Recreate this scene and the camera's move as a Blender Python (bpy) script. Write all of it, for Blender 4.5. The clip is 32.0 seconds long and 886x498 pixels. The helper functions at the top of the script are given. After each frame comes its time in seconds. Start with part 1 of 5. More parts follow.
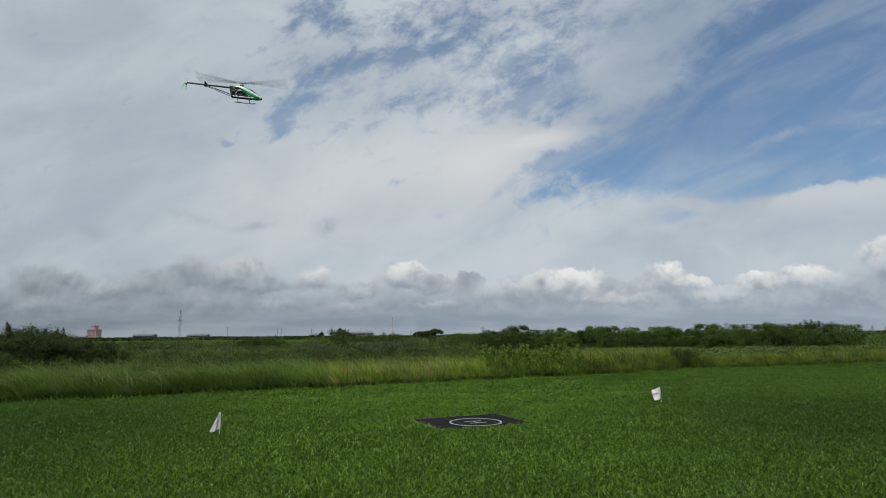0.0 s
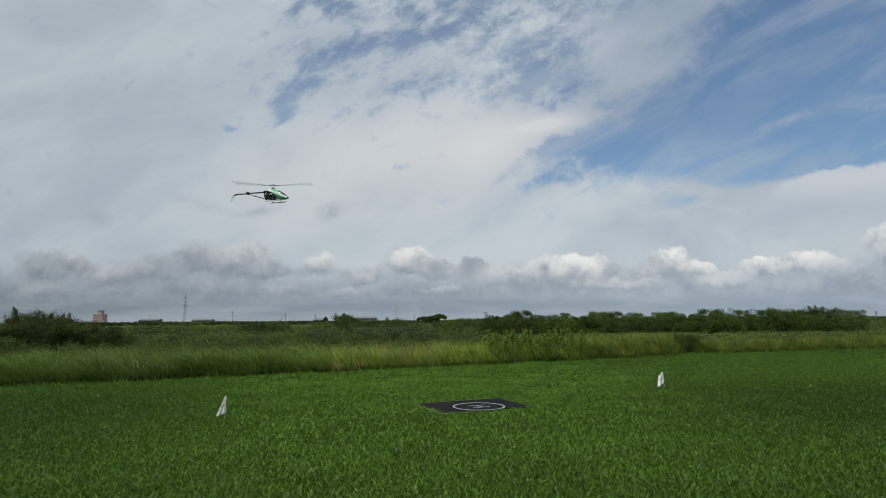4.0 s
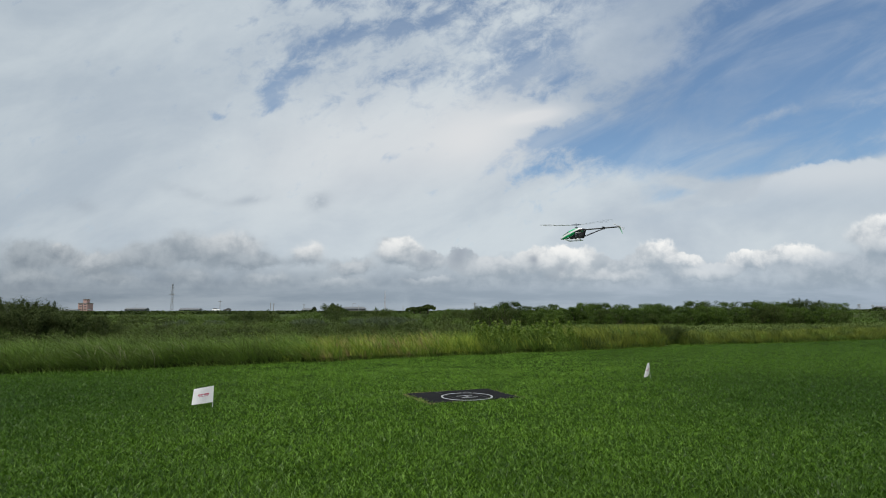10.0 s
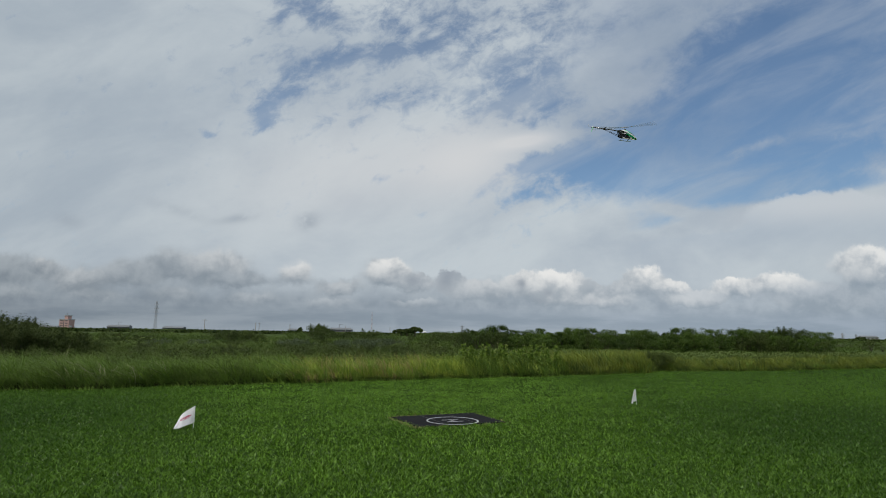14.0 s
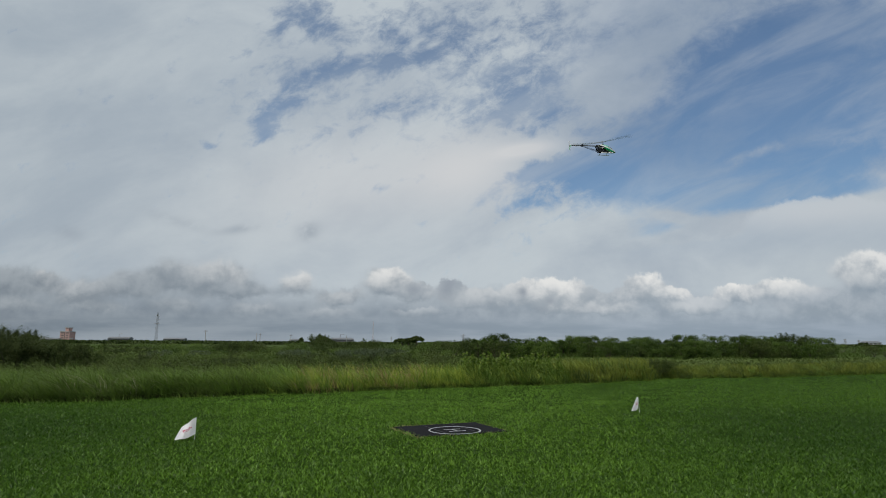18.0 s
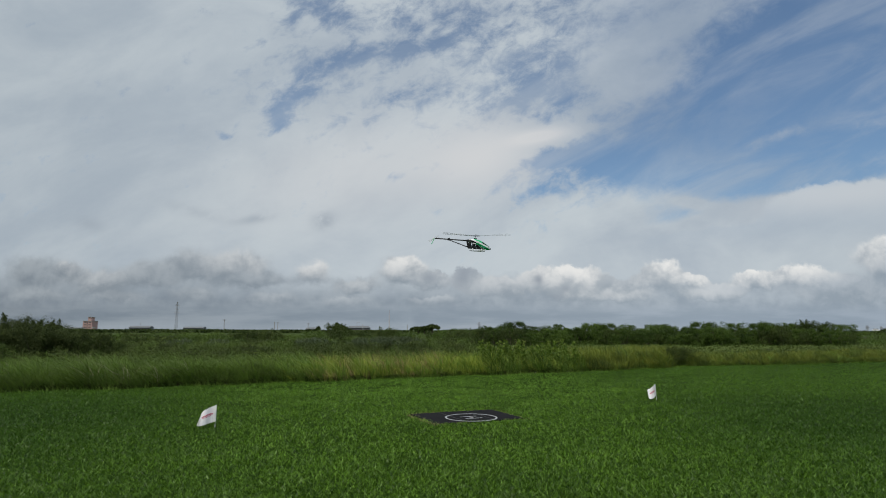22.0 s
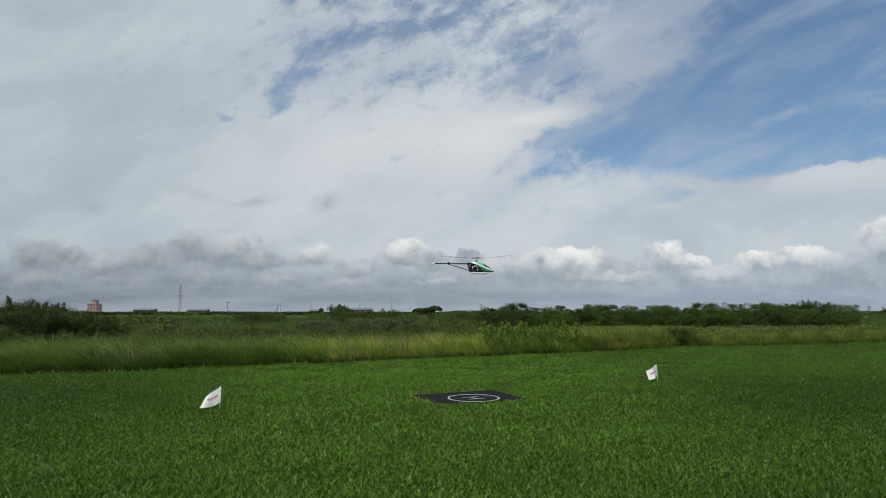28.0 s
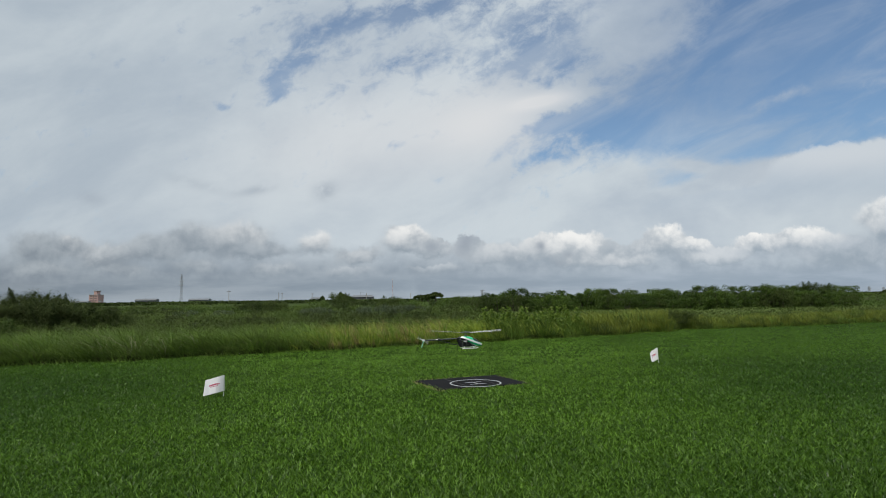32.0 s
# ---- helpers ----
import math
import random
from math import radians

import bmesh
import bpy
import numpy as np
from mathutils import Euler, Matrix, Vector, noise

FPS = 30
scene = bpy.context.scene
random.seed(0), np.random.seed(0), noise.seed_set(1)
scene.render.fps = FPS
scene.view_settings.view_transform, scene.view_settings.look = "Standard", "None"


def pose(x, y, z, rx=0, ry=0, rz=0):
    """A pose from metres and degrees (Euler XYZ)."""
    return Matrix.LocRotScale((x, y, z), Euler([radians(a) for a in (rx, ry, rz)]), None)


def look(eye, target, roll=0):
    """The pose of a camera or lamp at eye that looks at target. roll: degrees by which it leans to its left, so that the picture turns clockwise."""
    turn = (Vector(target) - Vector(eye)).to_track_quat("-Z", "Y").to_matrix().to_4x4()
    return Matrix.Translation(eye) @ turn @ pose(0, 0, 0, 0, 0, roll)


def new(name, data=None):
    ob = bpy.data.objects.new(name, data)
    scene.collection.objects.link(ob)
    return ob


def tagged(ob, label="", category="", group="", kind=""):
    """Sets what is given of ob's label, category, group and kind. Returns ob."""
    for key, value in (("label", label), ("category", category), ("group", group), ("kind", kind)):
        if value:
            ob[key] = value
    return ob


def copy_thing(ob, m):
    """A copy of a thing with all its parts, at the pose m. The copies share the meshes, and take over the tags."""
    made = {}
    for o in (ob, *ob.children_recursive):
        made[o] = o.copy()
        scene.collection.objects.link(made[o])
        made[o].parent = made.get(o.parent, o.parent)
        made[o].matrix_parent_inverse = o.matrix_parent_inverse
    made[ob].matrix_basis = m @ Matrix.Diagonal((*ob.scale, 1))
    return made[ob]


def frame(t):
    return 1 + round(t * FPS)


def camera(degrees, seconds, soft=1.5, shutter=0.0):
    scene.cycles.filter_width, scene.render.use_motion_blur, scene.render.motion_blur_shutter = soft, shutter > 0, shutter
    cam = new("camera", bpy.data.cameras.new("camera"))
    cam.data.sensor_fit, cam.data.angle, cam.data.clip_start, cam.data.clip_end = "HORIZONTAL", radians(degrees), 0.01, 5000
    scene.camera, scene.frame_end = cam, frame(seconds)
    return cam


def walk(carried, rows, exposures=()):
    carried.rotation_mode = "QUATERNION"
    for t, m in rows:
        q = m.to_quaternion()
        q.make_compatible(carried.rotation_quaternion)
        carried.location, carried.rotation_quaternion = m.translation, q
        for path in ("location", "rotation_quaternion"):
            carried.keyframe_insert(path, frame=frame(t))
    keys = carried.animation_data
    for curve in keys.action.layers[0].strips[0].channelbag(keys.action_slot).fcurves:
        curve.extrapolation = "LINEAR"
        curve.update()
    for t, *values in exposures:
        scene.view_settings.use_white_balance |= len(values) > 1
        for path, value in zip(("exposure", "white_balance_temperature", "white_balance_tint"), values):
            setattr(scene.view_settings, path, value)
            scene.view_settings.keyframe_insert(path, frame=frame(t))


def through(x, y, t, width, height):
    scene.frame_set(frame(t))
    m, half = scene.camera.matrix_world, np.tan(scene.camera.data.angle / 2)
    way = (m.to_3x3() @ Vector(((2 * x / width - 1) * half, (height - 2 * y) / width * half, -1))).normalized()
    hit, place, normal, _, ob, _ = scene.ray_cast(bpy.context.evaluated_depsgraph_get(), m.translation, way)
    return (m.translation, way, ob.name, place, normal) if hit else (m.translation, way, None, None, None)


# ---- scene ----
EYE = Vector((0.0, 0.0, 1.65))
cam = camera(73.75, 32.0, soft=0.95, shutter=0.32)


def aim(yaw, pitch, roll):
    """The camera's pose at its one standing place: degrees to the right, upwards, and of lean."""
    a, b = radians(yaw), radians(pitch)
    return look(EYE, EYE + Vector((math.sin(a) * math.cos(b), math.cos(a) * math.cos(b), math.sin(b))), roll)


# seconds, yaw, pitch, roll
LOOKS = (
    (0.0, -0.00, 8.27, -0.50), (0.5, -0.20, 8.15, -0.75), (1.0, -0.14, 7.81, -0.94), (1.5, -0.31, 7.74, -0.99),
    (2.0, -0.31, 7.89, -0.98), (2.5, -0.33, 8.15, -0.85), (3.0, -0.36, 8.17, -0.58), (3.5, -0.35, 7.48, -0.49),
    (5.5, -0.28, 5.88, -0.11), (6.0, -0.06, 5.36, -0.06), (6.5, -0.04, 5.41, 0.01), (7.0, -0.09, 5.26, -0.20),
    (7.5, 0.14, 4.93, -0.20), (8.0, 0.32, 4.67, -0.20), (8.5, 0.43, 5.09, -0.23), (9.0, 0.48, 5.53, -0.21),
    (9.5, 0.58, 5.87, -0.07), (10.0, 0.68, 5.95, -0.12), (10.5, 0.78, 6.02, -0.12), (11.0, 0.69, 6.31, -0.04),
    (11.5, 0.51, 6.87, 0.07), (12.0, 0.49, 7.28, 0.24), (12.5, 0.56, 7.70, 0.31), (13.0, 0.76, 7.89, 0.49),
    (13.5, 1.33, 8.00, 0.72), (14.0, 1.79, 8.12, 0.83), (14.5, 1.68, 8.61, 0.96), (16.5, 1.41, 8.91, 0.42),
    (17.0, 1.28, 8.89, 0.52), (17.5, 1.55, 9.19, 0.56), (18.0, 1.72, 8.98, 0.35), (18.5, 1.52, 8.65, 0.10),
    (19.0, 1.32, 8.46, 0.12), (19.5, 1.14, 8.60, 0.18), (20.0, 1.09, 8.67, 0.27), (20.5, 0.66, 8.42, 0.42),
    (21.0, 0.27, 7.86, 0.28), (21.5, 0.16, 7.93, 0.22), (22.0, 0.23, 7.83, 0.15), (22.5, 0.37, 7.57, -0.01),
    (23.0, 0.26, 7.47, -0.17), (23.5, 0.18, 7.57, -0.29), (24.0, 0.14, 7.29, -0.13), (24.5, 0.11, 6.47, 0.11),
    (25.0, -0.00, 6.02, 0.16), (25.5, 0.08, 6.19, 0.09), (27.5, 0.05, 5.96, 0.05), (28.0, 0.03, 6.07, -0.03),
    (28.5, -0.06, 6.39, -0.06), (29.0, -0.53, 7.49, 0.07), (29.5, -0.49, 6.38, -0.01), (30.0, -0.36, 5.97, -0.24),
    (30.5, -0.03, 5.32, -0.44), (31.0, 0.29, 4.56, -0.52), (31.5, 0.40, 4.09, -0.80), (32.0, 0.00, 4.75, -0.80),
)
EXPOSURES = ((0.0, -0.05), (3.3, -0.05), (6.0, -0.01), (7.0, 0.05), (8.0, 0.09), (10.0, 0.12), (12.0, 0.12), (13.0, 0.02), (14.0, -0.08), (17.0, -0.13), (18.0, -0.13),
             (20.0, -0.11), (25.0, -0.04), (27.0, 0.01), (29.0, 0.05), (32.0, 0.08))
walk(cam, [(t, aim(y, p, r)) for t, y, p, r in LOOKS], EXPOSURES)


# ---- world, sun ----
class Nodes:
    """Short hand for building a node tree."""

    def __init__(self, tree):
        self.tree = tree
        tree.nodes.clear()

    def add(self, kind, **given):
        node = self.tree.nodes.new(kind)
        for key, value in given.items():
            if key in ("blend_type", "operation", "data_type"):
                if key == "operation":
                    node.operation = value
                elif key == "data_type":
                    node.data_type = value
                else:
                    node.blend_type = value
        return node

    def plug(self, value, socket):
        if isinstance(value, bpy.types.NodeSocket):
            self.tree.links.new(value, socket)
        elif value is not None:
            socket.default_value = value

    def math(self, op, a, b=None, c=None, clamp=False):
        node = self.tree.nodes.new("ShaderNodeMath")
        node.operation, node.use_clamp = op, clamp
        for value, socket in zip((a, b, c), node.inputs):
            self.plug(value, socket)
        return node.outputs[0]

    def ramp(self, x, low, high, out_low=0.0, out_high=1.0, smooth=True):
        node = self.tree.nodes.new("ShaderNodeMapRange")
        node.interpolation_type = "SMOOTHSTEP" if smooth else "LINEAR"
        for value, socket in zip((x, low, high, out_low, out_high), node.inputs):
            self.plug(value, socket)
        return node.outputs[0]

    def mix(self, fac, a, b, blend="MIX"):
        node = self.tree.nodes.new("ShaderNodeMix")
        node.data_type, node.blend_type = "RGBA", blend
        self.plug(fac, node.inputs[0])
        self.plug(a if isinstance(a, bpy.types.NodeSocket) else (*a, 1), node.inputs[6])
        self.plug(b if isinstance(b, bpy.types.NodeSocket) else (*b, 1), node.inputs[7])
        return node.outputs[2]

    def noise(self, vector, scale, detail=4.0, rough=0.55, distort=0.0):
        node = self.tree.nodes.new("ShaderNodeTexNoise")
        self.plug(vector, node.inputs["Vector"])
        for key, value in (("Scale", scale), ("Detail", detail), ("Roughness", rough), ("Distortion", distort)):
            node.inputs[key].default_value = value
        return node.outputs["Fac"]

    def vec(self, x, y, z=0.0):
        node = self.tree.nodes.new("ShaderNodeCombineXYZ")
        for value, socket in zip((x, y, z), node.inputs):
            self.plug(value, socket)
        return node.outputs[0]

    def split(self, v):
        node = self.tree.nodes.new("ShaderNodeSeparateXYZ")
        self.plug(v, node.inputs[0])
        return node.outputs

    def total(self, values):
        out = values[0]
        for value in values[1:]:
            out = self.math("ADD", out, value)
        return out


SUN_HIGH, SUN_ROUND = 64.0, 210.0  # degrees above the horizon, clockwise from straight ahead


def make_world():
    world = bpy.data.worlds.new("sky")
    scene.world = world
    world.use_nodes = True
    n = Nodes(world.node_tree)
    way = n.add("ShaderNodeTexCoord").outputs["Generated"]
    x, y, z = n.split(way)
    deep = n.math("MAXIMUM", n.math("ABSOLUTE", y), 0.12)
    u, v = n.math("DIVIDE", x, deep), n.math("DIVIDE", n.math("MAXIMUM", z, 0.0), deep)
    flat = n.vec(u, v)

    def lobe(cu, cv, su, sv, turn=0.0, height=1.0):
        """A soft oval, its long axis raised by turn degrees."""
        c, s = math.cos(radians(turn)), math.sin(radians(turn))
        du, dv = n.math("SUBTRACT", u, cu), n.math("SUBTRACT", v, cv)
        a = n.math("MULTIPLY_ADD", du, c / su, n.math("MULTIPLY", dv, s / su))
        b = n.math("MULTIPLY_ADD", du, -s / sv, n.math("MULTIPLY", dv, c / sv))
        r2 = n.math("MULTIPLY_ADD", a, a, n.math("MULTIPLY", b, b))
        return n.math("MULTIPLY", n.math("EXPONENT", n.math("MULTIPLY", r2, -1.0)), height)

    def turned(turn, along, across, shift=0.0):
        c, s = math.cos(radians(turn)), math.sin(radians(turn))
        a = n.math("MULTIPLY_ADD", u, c * along, n.math("MULTIPLY", v, s * along))
        b = n.math("MULTIPLY_ADD", u, -s * across, n.math("MULTIPLY", v, c * across))
        return n.vec(a, b, shift)

    sky = n.tree.nodes.new("ShaderNodeTexSky")
    sky.sky_type, sky.sun_disc = "NISHITA", False
    sky.sun_elevation, sky.sun_rotation = radians(SUN_HIGH), radians(SUN_ROUND)
    sky.air_density, sky.dust_density, sky.ozone_density = 1.0, 0.6, 2.0
    blue = n.mix(1.0, sky.outputs[0], (0.082, 0.097, 0.104), "MULTIPLY")

    # high sheet: where it opens to the blue, and where it closes again
    gaps = n.total([
        lobe(0.5712, 0.4206, 0.3514, 0.1583, 12, 1.02), lobe(0.3625, 0.2908, 0.1677, 0.0428, 4, 0.75), lobe(0.7746, 0.5313, 0.2242, 0.1631, 0, 0.8), lobe(0.2147, 0.2982, 0.0642, 0.0143, 10, 0.9), lobe(0.5475, 0.2607, 0.1473, 0.0404, 5, 0.55),
        lobe(0.3958, 0.1940, 0.0681, 0.0139, 14, 0.45), lobe(0.2831, 0.4925, 0.2130, 0.1184, 0, 0.3), lobe(0.7436, 0.4349, 0.1106, 0.0477, 30, 0.3), lobe(0.7123, 0.3306, 0.1388, 0.0618, 0, 0.4),
        lobe(0.1815, 0.3396, 0.0616, 0.0134, 10, -1.1), lobe(0.1010, 0.2952, 0.0592, 0.0428, 30, -0.7), lobe(0.6891, 0.2053, 0.1656, 0.0318, 7, -2.1), lobe(0.4365, 0.2195, 0.0371, 0.0090, -10, -0.7), lobe(0.2786, 0.1881, 0.0681, 0.0158, 0, -0.5), lobe(0.5206, 0.1731, 0.1164, 0.0197, 8, -0.8),
        lobe(0.3122, 0.4655, 0.0505, 0.0481, 30, -0.5), lobe(0.4075, 0.5347, 0.1224, 0.0283, 25, -0.38), lobe(0.4028, 0.4593, 0.0707, 0.0640, 20, -0.25), lobe(0.6574, 0.3778, 0.1298, 0.0167, 30, -0.42), lobe(0.5430, 0.3239, 0.0991, 0.0144, 20, -0.18), lobe(0.7089, 0.4886, 0.1621, 0.0140, 30, -0.5), lobe(0.7051, 0.3566, 0.1095, 0.0166, 8, -0.45), lobe(0.7501, 0.4031, 0.0601, 0.0315, 0, -0.2), lobe(0.3700, 0.4350, 0.1500, 0.0420, 27, -0.42),
        lobe(-0.0620, 0.5282, 0.2651, 0.1195, 14, 0.50), lobe(-0.2232, 0.4438, 0.1109, 0.0743, 35, 0.12), lobe(-0.2894, 0.3666, 0.0259, 0.0229, 0, 0.72), lobe(-0.3818, 0.3364, 0.0219, 0.0093, -18, 0.55), lobe(-0.4537, 0.3443, 0.0080, 0.0207, 0, 0.25), lobe(-0.2527, 0.4144, 0.0382, 0.0295, 35, 0.34), lobe(-0.2277, 0.4608, 0.0263, 0.0171, 30, 0.3),
        lobe(-0.1581, 0.4751, 0.0405, 0.0118, 20, 0.36), lobe(-0.0498, 0.4989, 0.0569, 0.0129, 12, 0.36), lobe(0.0042, 0.5167, 0.0305, 0.0130, 10, 0.3), lobe(-0.2212, 0.5844, 0.0473, 0.0309, -35, 0.62), lobe(0.6854, 0.2635, 0.1572, 0.0152, 8, 0.5), lobe(-0.2722, 0.5717, 0.0246, 0.0374, 0, 0.25),
        lobe(0.0889, 0.5246, 0.0306, 0.0130, 20, 0.28), lobe(-0.0569, 0.4000, 0.0701, 0.0252, 20, 0.26), lobe(0.1201, 0.2666, 0.0334, 0.0162, 35, 0.55), lobe(0.0949, 0.2396, 0.0255, 0.0100, 35, 0.45), lobe(0.0887, 0.4145, 0.0803, 0.0442, 20, 0.34), lobe(0.1745, 0.4295, 0.0604, 0.0529, 20, 0.25),
        lobe(0.1633, 0.2340, 0.0881, 0.0160, 15, 0.4), lobe(-0.0816, 0.2663, 0.0216, 0.0091, 0, 0.25), lobe(-0.0083, 0.2036, 0.0253, 0.0099, 0, 0.3), lobe(-0.1434, 0.5181, 0.0407, 0.0152, 10, -0.25), lobe(-0.2247, 0.5080, 0.0407, 0.0173, 30, -0.2),
    ])
    lumps = n.noise(turned(25, 1.0, 1.4, 3.0), 20.0, 7.0, 0.66, 0.25)
    wisps = n.noise(turned(24, 1.0, 2.8, 1.0), 4.5, 8.0, 0.62, 0.5)
    grain = n.total([n.math("MULTIPLY_ADD", wisps, 0.7, -0.35), n.math("MULTIPLY_ADD", lumps, 2.0, -1.0)])
    calm = n.ramp(u, 0.16, 0.36, 1.0, 0.42)
    open_sky = n.ramp(n.math("MULTIPLY_ADD", grain, calm, gaps), 0.17, 0.90)
    streaks = n.noise(turned(27, 0.8, 3.4, 7.0), 3.2, 8.0, 0.6, 0.6)
    veil = n.ramp(streaks, 0.36, 0.70, 0.08, 0.52)
    open_sky = n.math("MULTIPLY", open_sky, n.math("MULTIPLY", n.ramp(u, 0.0, 0.25, 0.82, 1.0), n.math("SUBTRACT", 1.0, veil)))
    billow = n.noise(turned(15, 1.0, 1.7, 11.0), 3.0, 7.0, 0.58, 0.3)
    shade = n.math("MULTIPLY_ADD", lumps, 0.35, n.ramp(billow, 0.32, 0.68, -0.12, 0.78), clamp=True)
    edge = n.ramp(u, -0.8, 0.0)
    sheet = n.mix(shade, n.mix(edge, (0.38, 0.445, 0.51), (0.415, 0.48, 0.55)), n.mix(edge, (0.495, 0.555, 0.60), (0.56, 0.62, 0.66)))
    bright = n.total([lobe(0.0765, 0.3005, 0.1087, 0.0613, 15, 0.75), lobe(-0.1407, 0.2770, 0.2168, 0.0913, 10, 0.55), lobe(0.1815, 0.3396, 0.0546, 0.0134, 10, 0.9), lobe(0.7012, 0.2271, 0.1222, 0.0200, 8, 0.85), lobe(0.7492, 0.1348, 0.0579, 0.0487, 20, 0.2)])
    sheet = n.mix(bright, sheet, (0.66, 0.675, 0.69))
    dirty = n.math("MULTIPLY", n.total([lobe(-0.2000, 0.1860, 0.0190, 0.0150, 20, 0.65), lobe(-0.3197, 0.1885, 0.0341, 0.0079, 10, 0.5), lobe(-0.6012, 0.1791, 0.0243, 0.0118, -15, 0.4), lobe(-0.4225, 0.2013, 0.0585, 0.0099, -15, 0.3)]), n.ramp(lumps, 0.3, 0.55))
    sheet = n.mix(dirty, sheet, (0.31, 0.36, 0.42))
    thin = n.math("MULTIPLY", n.ramp(u, 0.12, 0.45), n.ramp(v, 0.24, 0.36, 0.0, 0.85))
    sheet = n.mix(thin, sheet, n.mix(shade, (0.27, 0.345, 0.45), (0.40, 0.465, 0.56)))
    colour = n.mix(open_sky, sheet, blue)

    # heaped clouds low down: dense below, their crowns white where they face the sun
    def heaps(dv):
        at = n.vec(u, n.math("MULTIPLY", n.math("ADD", v, dv), 1.12), 5.0)
        return n.math("MULTIPLY_ADD", n.noise(at, 6.6, 5.0, 0.5, 0.2), 0.56, n.math("MULTIPLY", n.noise(at, 23.0, 7.0, 0.58, 0.25), 0.44))

    puff, above = heaps(0.0), heaps(0.024)
    relief = n.math("SUBTRACT", puff, above)
    floor = n.ramp(v, 0.118, 0.045, -0.30, 0.62, smooth=False)
    floor = n.math("ADD", floor, n.ramp(u, 0.1, 0.3, 0.0, -0.06))
    dense = n.math("ADD", floor, n.math("MULTIPLY_ADD", puff, n.ramp(u, 0.05, 0.25, 1.5, 1.9), n.ramp(u, 0.05, 0.25, -0.75, -0.95)))
    heap = n.ramp(dense, n.ramp(u, -0.1, 0.2, -0.16, 0.05), n.ramp(u, -0.1, 0.2, 0.62, 0.26))
    tone = n.math("ADD", n.ramp(relief, -0.16, 0.16, -0.38, 0.38), n.math("ADD", n.ramp(v, 0.035, 0.11, 0.36, 0.62), n.ramp(dense, 0.62, 0.1, 0.0, n.ramp(u, 0.05, 0.3, 0.24, 0.05))), clamp=True)
    side = n.ramp(u, -0.8, 0.45, smooth=False)
    body = n.mix(tone, n.mix(side, (0.160, 0.197, 0.240), (0.305, 0.365, 0.430)), n.mix(side, (0.32, 0.365, 0.405), (0.475, 0.535, 0.59)))
    scud = n.math("MULTIPLY", n.total([lobe(0.0399, 0.0974, 0.0134, 0.0270, -25, 0.8), lobe(0.1663, 0.0857, 0.0077, 0.0077, 0, 0.9), lobe(0.2117, 0.0700, 0.0077, 0.0057, 0, 0.7), lobe(-0.0178, 0.0883, 0.0125, 0.0077, 0, 0.7), lobe(0.1978, 0.0568, 0.0143, 0.0048, 0, 0.6), lobe(0.2839, 0.0589, 0.0115, 0.0048, 0, 0.5), lobe(-0.0666, 0.0553, 0.0286, 0.0057, 0, 0.4)]), n.ramp(puff, 0.38, 0.56, 0.4, 1.0))
    hazy = n.mix(n.ramp(n.noise(n.vec(u, n.math("MULTIPLY", v, 6.0), 2.0), 5.0, 5.0), 0.40, 0.64), n.mix(side, (0.185, 0.225, 0.265), (0.30, 0.365, 0.435)), n.mix(side, (0.26, 0.30, 0.335), (0.375, 0.44, 0.515)))
    body = n.mix(n.ramp(v, 0.052, 0.024), body, hazy)
    body = n.mix(n.ramp(v, 0.018, 0.0, 0.0, 0.5), body, (0.36, 0.41, 0.46))
    colour = n.mix(n.math("MULTIPLY", n.ramp(u, 0.05, 0.3), n.ramp(v, 0.095, 0.03)), colour, hazy)
    colour = n.mix(heap, colour, body)

    # the single heaps: each dense in its middle, pale above and grey below; white: how bright its top is
    rough_u = n.total([u, n.math("MULTIPLY_ADD", n.noise(n.vec(u, v, 1.0), 22.0, 7.0, 0.6), 0.05, -0.025), n.math("MULTIPLY_ADD", n.noise(n.vec(u, v, 4.0), 60.0, 5.0, 0.6), 0.014, -0.007)])
    rough_v = n.total([v, n.math("MULTIPLY_ADD", n.noise(n.vec(u, v, 8.0), 22.0, 7.0, 0.6), 0.040, -0.020), n.math("MULTIPLY_ADD", n.noise(n.vec(u, v, 6.0), 60.0, 5.0, 0.6), 0.012, -0.006)])
    weight, lifted, whitest = [], [], []

    def puff_at(cu, cv, su, sv, turn, white):
        a = n.math("MULTIPLY_ADD", rough_u, 1 / su, -cu / su)
        b = n.math("MULTIPLY_ADD", rough_v, 1 / sv, -cv / sv)
        w = n.math("EXPONENT", n.math("MULTIPLY", n.math("MULTIPLY_ADD", a, a, n.math("MULTIPLY", b, b)), -1.0))
        up = n.math("MULTIPLY_ADD", b, 0.55, 0.45, clamp=True)
        weight.append(w)
        lifted.append(n.math("MULTIPLY", w, up))
        whitest.append(n.math("MULTIPLY", n.math("MULTIPLY", w, up), white))

    puff_at(-0.6840, 0.0950, 0.0560, 0.0270, 0, 0.04)
    puff_at(-0.6330, 0.0985, 0.0150, 0.0115, 0, 0.75)
    puff_at(-0.5800, 0.0800, 0.0430, 0.0200, 0, 0.42)
    puff_at(-0.4960, 0.0900, 0.0560, 0.0230, 0, 0.04)
    puff_at(-0.4230, 0.1080, 0.0450, 0.0250, 0, 0.08)
    puff_at(-0.3400, 0.1080, 0.0520, 0.0250, 0, 0.55)
    puff_at(-0.3080, 0.0810, 0.0560, 0.0130, 0, 0.02)
    puff_at(-0.2160, 0.0975, 0.0270, 0.0200, 0, 0.85)
    puff_at(-0.1480, 0.0741, 0.0383, 0.0144, 0, 0.30)
    puff_at(-0.0640, 0.1030, 0.0420, 0.0240, 0, 1)
